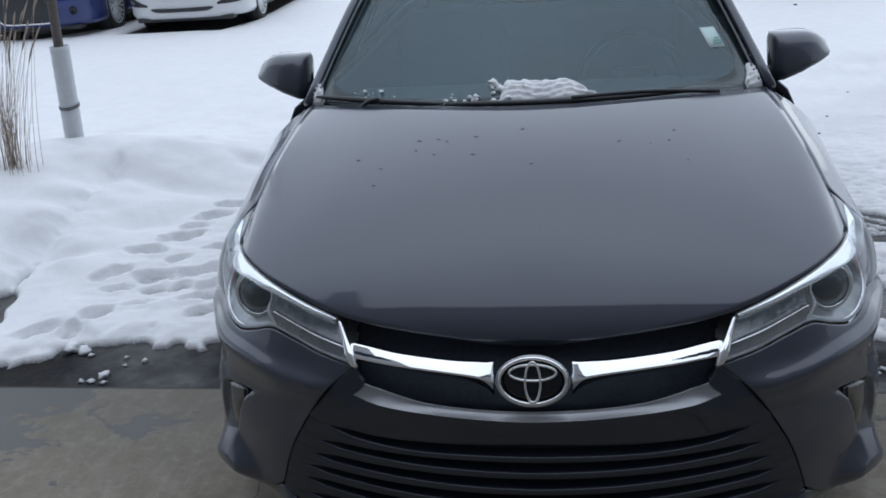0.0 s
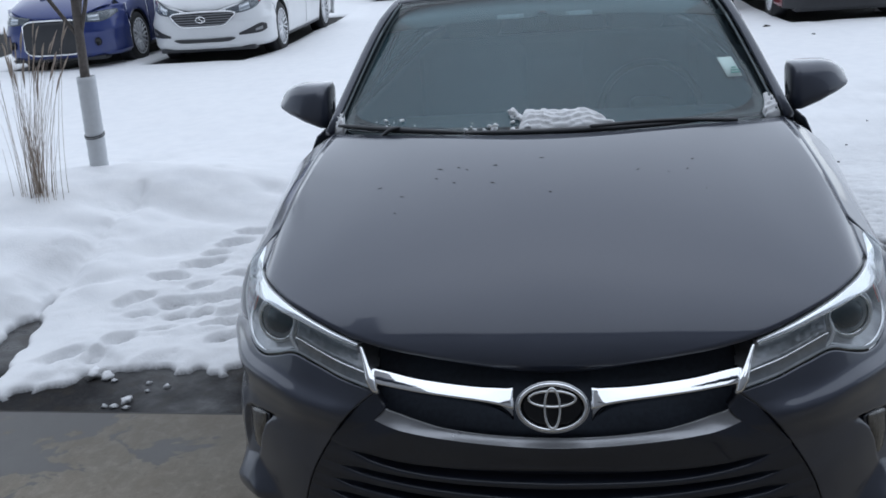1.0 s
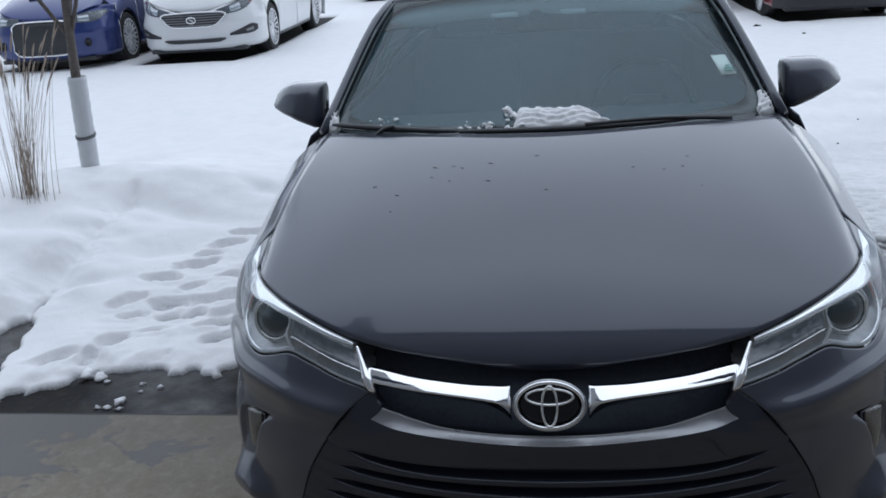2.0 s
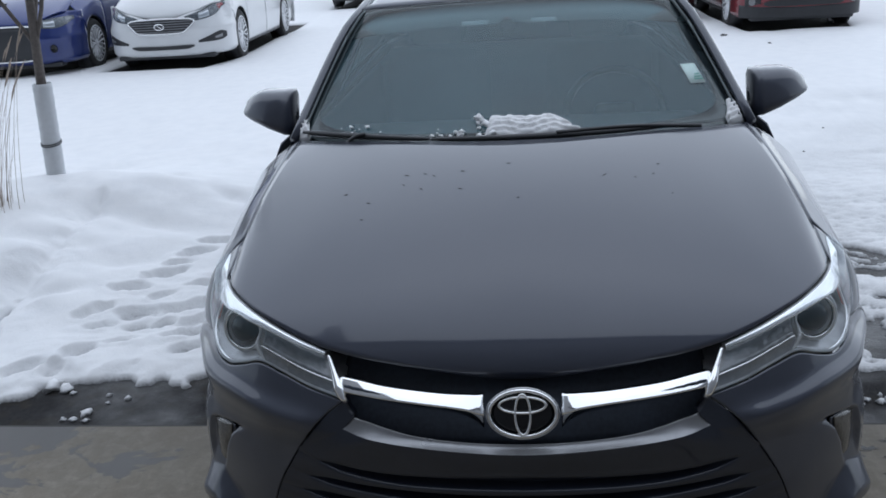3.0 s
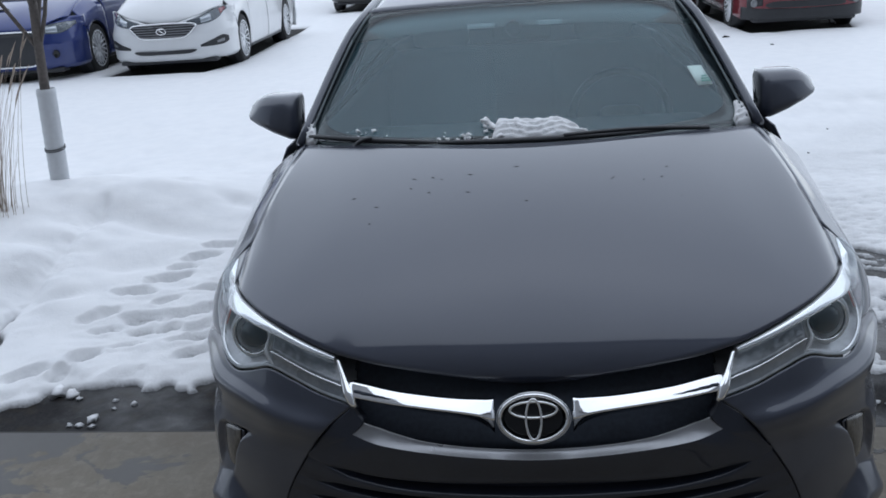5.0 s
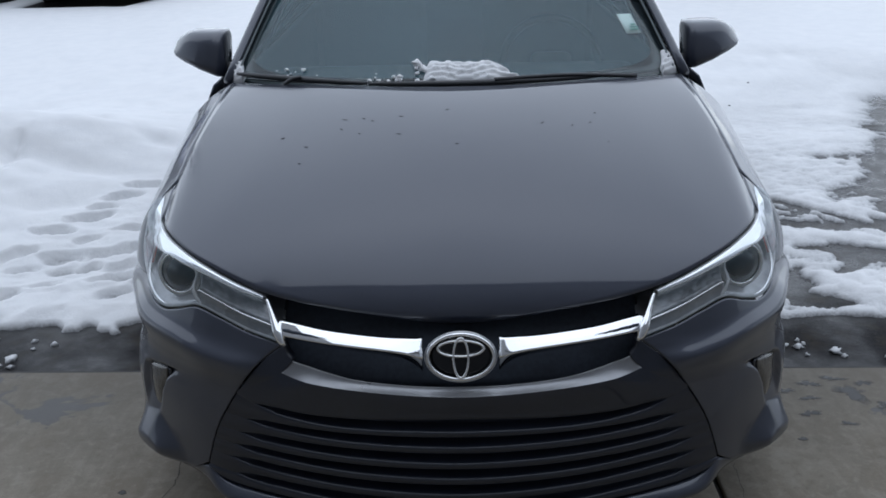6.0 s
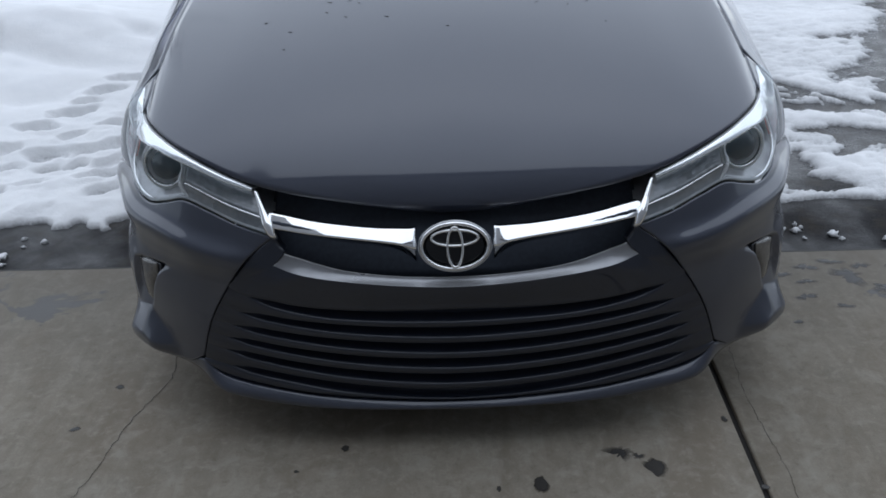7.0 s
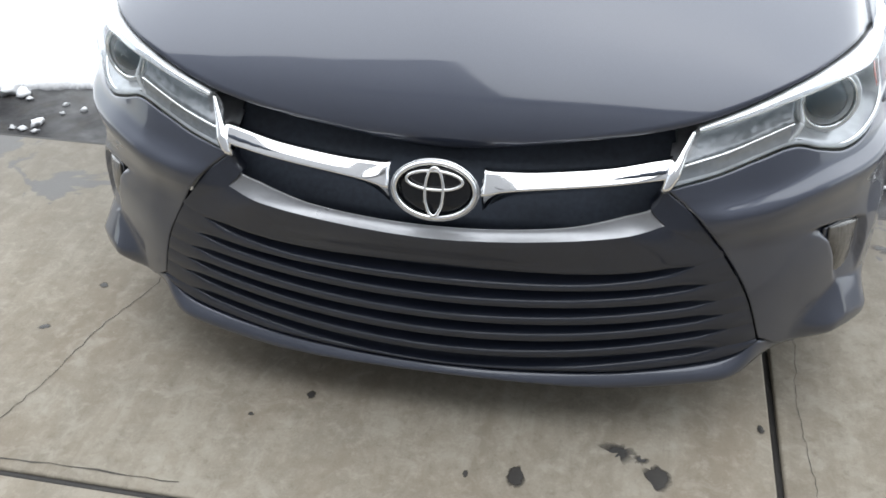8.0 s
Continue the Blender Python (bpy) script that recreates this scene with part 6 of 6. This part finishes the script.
# blue saloon: tall trapezoid grille in a chrome line, bonnet vents
blue = parked("blue saloon with tall chrome-lined grille parked in snow", BLUE_PAINT, (-7.03, 10.35, 0.0), 1.0, dict(
    lamp_top=[(.36, .695), (.55, .715), (.80, .735), (1.10, .74)], lamp_low=[(.36, .640), (.55, .615), (.80, .615), (1.10, .70)]))
gt, gl = [(0, .655), (.30, .650), (.40, .635), (.45, .60)], [(0, .225), (.30, .228), (.40, .25), (.45, .30)]
g = face_patch(blue, "grille", gt, gl, -.45, .45, BLACK_PLASTIC, .020, "black mesh grille")
outline_tube(blue, "grille_surround", gt, gl, .45, CHROME, .011, .026, "thin chrome grille outline")
face_patch(g, "grille_bridge", [(0, .50), (.43, .50)], [(0, .40), (.43, .40)], -.42, .42, BLACK_PAINT, .016, "", .006)
for s in (1, -1):
    part("fog_lamp", revolve([(.05, -.03), (.052, 0), (.044, -.012), (.04, -.01), (.001, .0)], "y", 24, (s * .66, .10, .36)), GLOSS_BLACK, blue, "round fog lamp")
for s in (1, -1):
    v = BONNET[24, 30 + s * 9] + np.array((0, 0, .006))
    part("bonnet_vent", box_bm(v[0] - .10, v[0] + .10, v[1] - .035, v[1] + .035, v[2] - .02, v[2] + .008, .008), BLACK_PLASTIC, blue, "black bonnet vent")

# red car: wide low intake, round fog lamps, chrome line under its grille
red = parked("red car with round fog lamps parked in snow", RED_PAINT, (3.92, 11.5, 0.0), -1.0, dict(
    lamp_top=[(.36, .70), (.55, .72), (.80, .74), (1.10, .75)], lamp_low=[(.36, .62), (.55, .60), (.80, .61), (1.10, .70)]))
gt, gl = [(0, .66), (.40, .655), (.50, .64)], [(0, .535), (.42, .54), (.50, .56)]
face_patch(red, "grille", gt, gl, -.50, .50, BLACK_PLASTIC, .020, "black grille")
outline_tube(red, "grille_surround", gt, gl, .50, CHROME, .012, .026, "chrome grille line")
face_patch(red, "lower_valance", [(0, .30), (.6, .31), (.95, .33)], [(0, .165), (.6, .165), (.95, .17)], -.95, .95, BLACK_PLASTIC, .006, "black lower valance", .006)
face_patch(red, "air_intake", [(0, .395), (.45, .39), (.56, .36)], [(0, .315), (.48, .315), (.56, .335)], -.56, .56, BLACK_PLASTIC, .012, "black lower intake")
for s in (1, -1):
    us = np.linspace(.60, .84, 12)
    q = np.array([skin(us, lerp(np.full(12, .43), curve_u(us, [(.60, .35), (.84, .31)]), t), .008) for t in np.linspace(0, 1, 4)])
    sheet("fog_recess", mirrored(q, s), BLACK_PLASTIC, red, "black fog-lamp recess", .006, s > 0)
    c = skin(.715, .375, .02) * np.array((s, 1, 1))
    part("fog_lamp", revolve([(.048, .02), (.048, -.004), (.040, -.010), (.001, -.014)], "y", 24, tuple(c)), REFLECTOR, red, "round clear fog lamp")

plain_style = dict(lamp_top=[(.36, .695), (.55, .715), (.80, .735), (1.10, .74)], lamp_low=[(.36, .640), (.55, .615), (.80, .615), (1.10, .70)])
for lab, mat, at, turn in (("black saloon parked behind the red car", BLACK_PAINT, (1.93, 13.1, 0.0), 0.0),
                           ("black saloon parked far behind", BLACK_PAINT, (-3.52, 19.35, 0.05), 0.0),
                           ("black saloon parked beyond a thawed lane", BLACK_PAINT, (-14.6, 18.2, 0.0), 35.0)):
    c = parked(lab, mat, at, turn, plain_style)
    gt, gl = [(0, .60), (.35, .595), (.45, .57)], [(0, .42), (.36, .43), (.45, .50)]
    face_patch(c, "grille", gt, gl, -.45, .45, BLACK_PLASTIC, .020, "dark grille")

# ---- the young tree with its guard ----
TX, TY, TZ = -3.045, 3.72, 0.28
tree = empty("young_tree", "bare young tree in a white trunk guard", "tree", at=(TX, TY, 0))
trunk_line = spline([(0, 0, .15), (.040, .0, .9), (.056, .0, 1.15), (.070, .01, 1.40)], 24)
part("trunk", tube_mesh(trunk_line, np.linspace(.036, .026, 24), 14), BARK, tree, "slim dark trunk")
rows = []
for t in np.linspace(0, 1, 26):
    r = .060 + .0012 * math.sin(t * 60)
    a = np.linspace(0, 2 * math.pi, 10, endpoint=False)
    rows.append(np.stack([r * np.cos(a), r * np.sin(a), np.full(10, lerp(.10, .872, t) + 0)], -1) + np.array((.005 + .038 * t, 0, 0)))
part("trunk_guard", sheet_mesh(np.array(rows), closed=True), GUARD, tree, "white plastic trunk guard", True, .003)
for dz in (0, .012):
    part("guard_tie", tube_mesh([(.024 + .0625 * math.cos(a), .0625 * math.sin(a), .485 + dz + .012 * math.sin(a)) for a in np.linspace(0, 2 * math.pi, 25)], .003, 6), TIE, tree, "dark tie")
rnd = random.Random(5)
limbs = []


def limb(start, direction, length, radius, depth):
    """A branch that bends upwards and forks."""
    p, d = np.array(start, float), np.array(direction, float)
    path = [p.copy()]
    for k in range(7):
        d = d + np.array((rnd.gauss(0, .07), rnd.gauss(0, .07), .07))
        d /= np.linalg.norm(d)
        p = p + d * length / 7
        path.append(p.copy())
    limbs.append(tube_mesh(path, np.linspace(radius, radius * .45, 8), 7 if depth else 9))
    if depth < 3:
        for k in range(3 if depth < 2 else 2):
            q = path[3 + 2 * k if depth < 2 else 4 + 2 * k]
            a = rnd.uniform(0, 6.28)
            limb(q, d + np.array((math.cos(a), math.sin(a), .1)) * .75, length * .58, radius * .5, depth + 1)


for a, tilt, z in ((185, .52, 1.10), (350, .50, 1.12), (80, .45, 1.22), (265, .20, 1.34), (20, .30, 1.38), (150, .32, 1.38)):
    limb((.01 + .045 * z, 0, z), (math.cos(radians(a)) * tilt, math.sin(radians(a)) * tilt, 1), 1.5, .014 if z < 1.2 else .019, 0)
for b in limbs:
    part("branch", b, BARK, tree)


# ---- dry ornamental grass ----
def grass_clump(name, x, y, z, blades, height, spread, seed, label, wind=0.0):
    rnd = random.Random(seed)
    clump = empty(name, label, "grass", at=(x, y, z))
    bm = bmesh.new()
    heads = bmesh.new()
    for k in range(blades):
        a, r = rnd.uniform(0, 6.28), abs(rnd.gauss(0, .075))
        h = height * rnd.uniform(.22, 1.0) * (1 if k % 4 else 1.05)
        lean = rnd.uniform(.02, .9) * spread
        b = a + rnd.gauss(0, .8)
        base = np.array((r * math.cos(a), r * math.sin(a) * .7, -.08))
        path = [base + np.array((math.cos(b) * lean * (t**1.8) * h + wind * t**1.5 * h, math.sin(b) * lean * (t**1.8) * h, t * (h + .08))) for t in np.linspace(0, 1, 7)]
        tmp = bpy.data.meshes.new("b")
        tm = tube_mesh(path, np.linspace(.0017, .0007, 7) * rnd.uniform(.7, 1.3), 4)
        tm.to_mesh(tmp)
        tm.free()
        bm.from_mesh(tmp)
        bpy.data.meshes.remove(tmp)
        if h > height * .66:
            tip = path[-1]
            d = (path[-1] - path[-2]) / np.linalg.norm(path[-1] - path[-2])
            ln = rnd.uniform(.10, .19)
            hp = [tip + d * ln * (t - .6) + np.array((0, 0, -.03 * t * t)) for t in np.linspace(0, 1, 7)]
            tmp = bpy.data.meshes.new("h")
            tm = tube_mesh(hp, np.array((.001, .0035, .0052, .0056, .0046, .003, .0008)) * rnd.uniform(.7, 1.2), 5)
            tm.to_mesh(tmp)
            tm.free()
            heads.from_mesh(tmp)
            bpy.data.meshes.remove(tmp)
    part("stems", bm, STRAW, clump, "dry straw-coloured stems")
    part("seed_heads", heads, STRAW, clump, "feathery dry seed heads")
    return clump


grass_clump("dry_grass", -3.11, 3.10, .24, 105, 1.02, .24, 3, "clump of dry ornamental grass standing in snow", .17)
grass_clump("dry_grass", -3.95, 3.35, .20, 60, .75, .5, 9, "sparse clump of dry grass stems in snow")

# ---- the building that the cars face, behind the camera ----
house = empty("house", "plain grey building wall that the car faces", "building", at=(0, 0, 0))
WALL_Y, TOP = -2.6, 5.2
part("wall", box_bm(-1.65, 14, WALL_Y - .25, WALL_Y, -.1, TOP, .01), SIDING, house, "grey wall")
part("eave", box_bm(-1.65, 14.2, WALL_Y - .3, WALL_Y + .12, TOP, TOP + .16, .01), SIDING, house)
part("roof", sheet_mesh([[(x, WALL_Y + .1, TOP + .14) for x in (-1.65, 14.2)], [(x, WALL_Y - 6, TOP + 1.2) for x in (-1.65, 14.2)]]), SHINGLE, house, "dark shingle roof", False, .08)
gable = box_bm(-9, -2.45, WALL_Y - 4, WALL_Y + .02, -.1, 14.0)
for v in gable.verts:
    if v.co.x > -3 and v.co.z < 6:
        v.co.x = -.15
part("house_wing", gable, SIDING, house, "taller wing of the building", False)
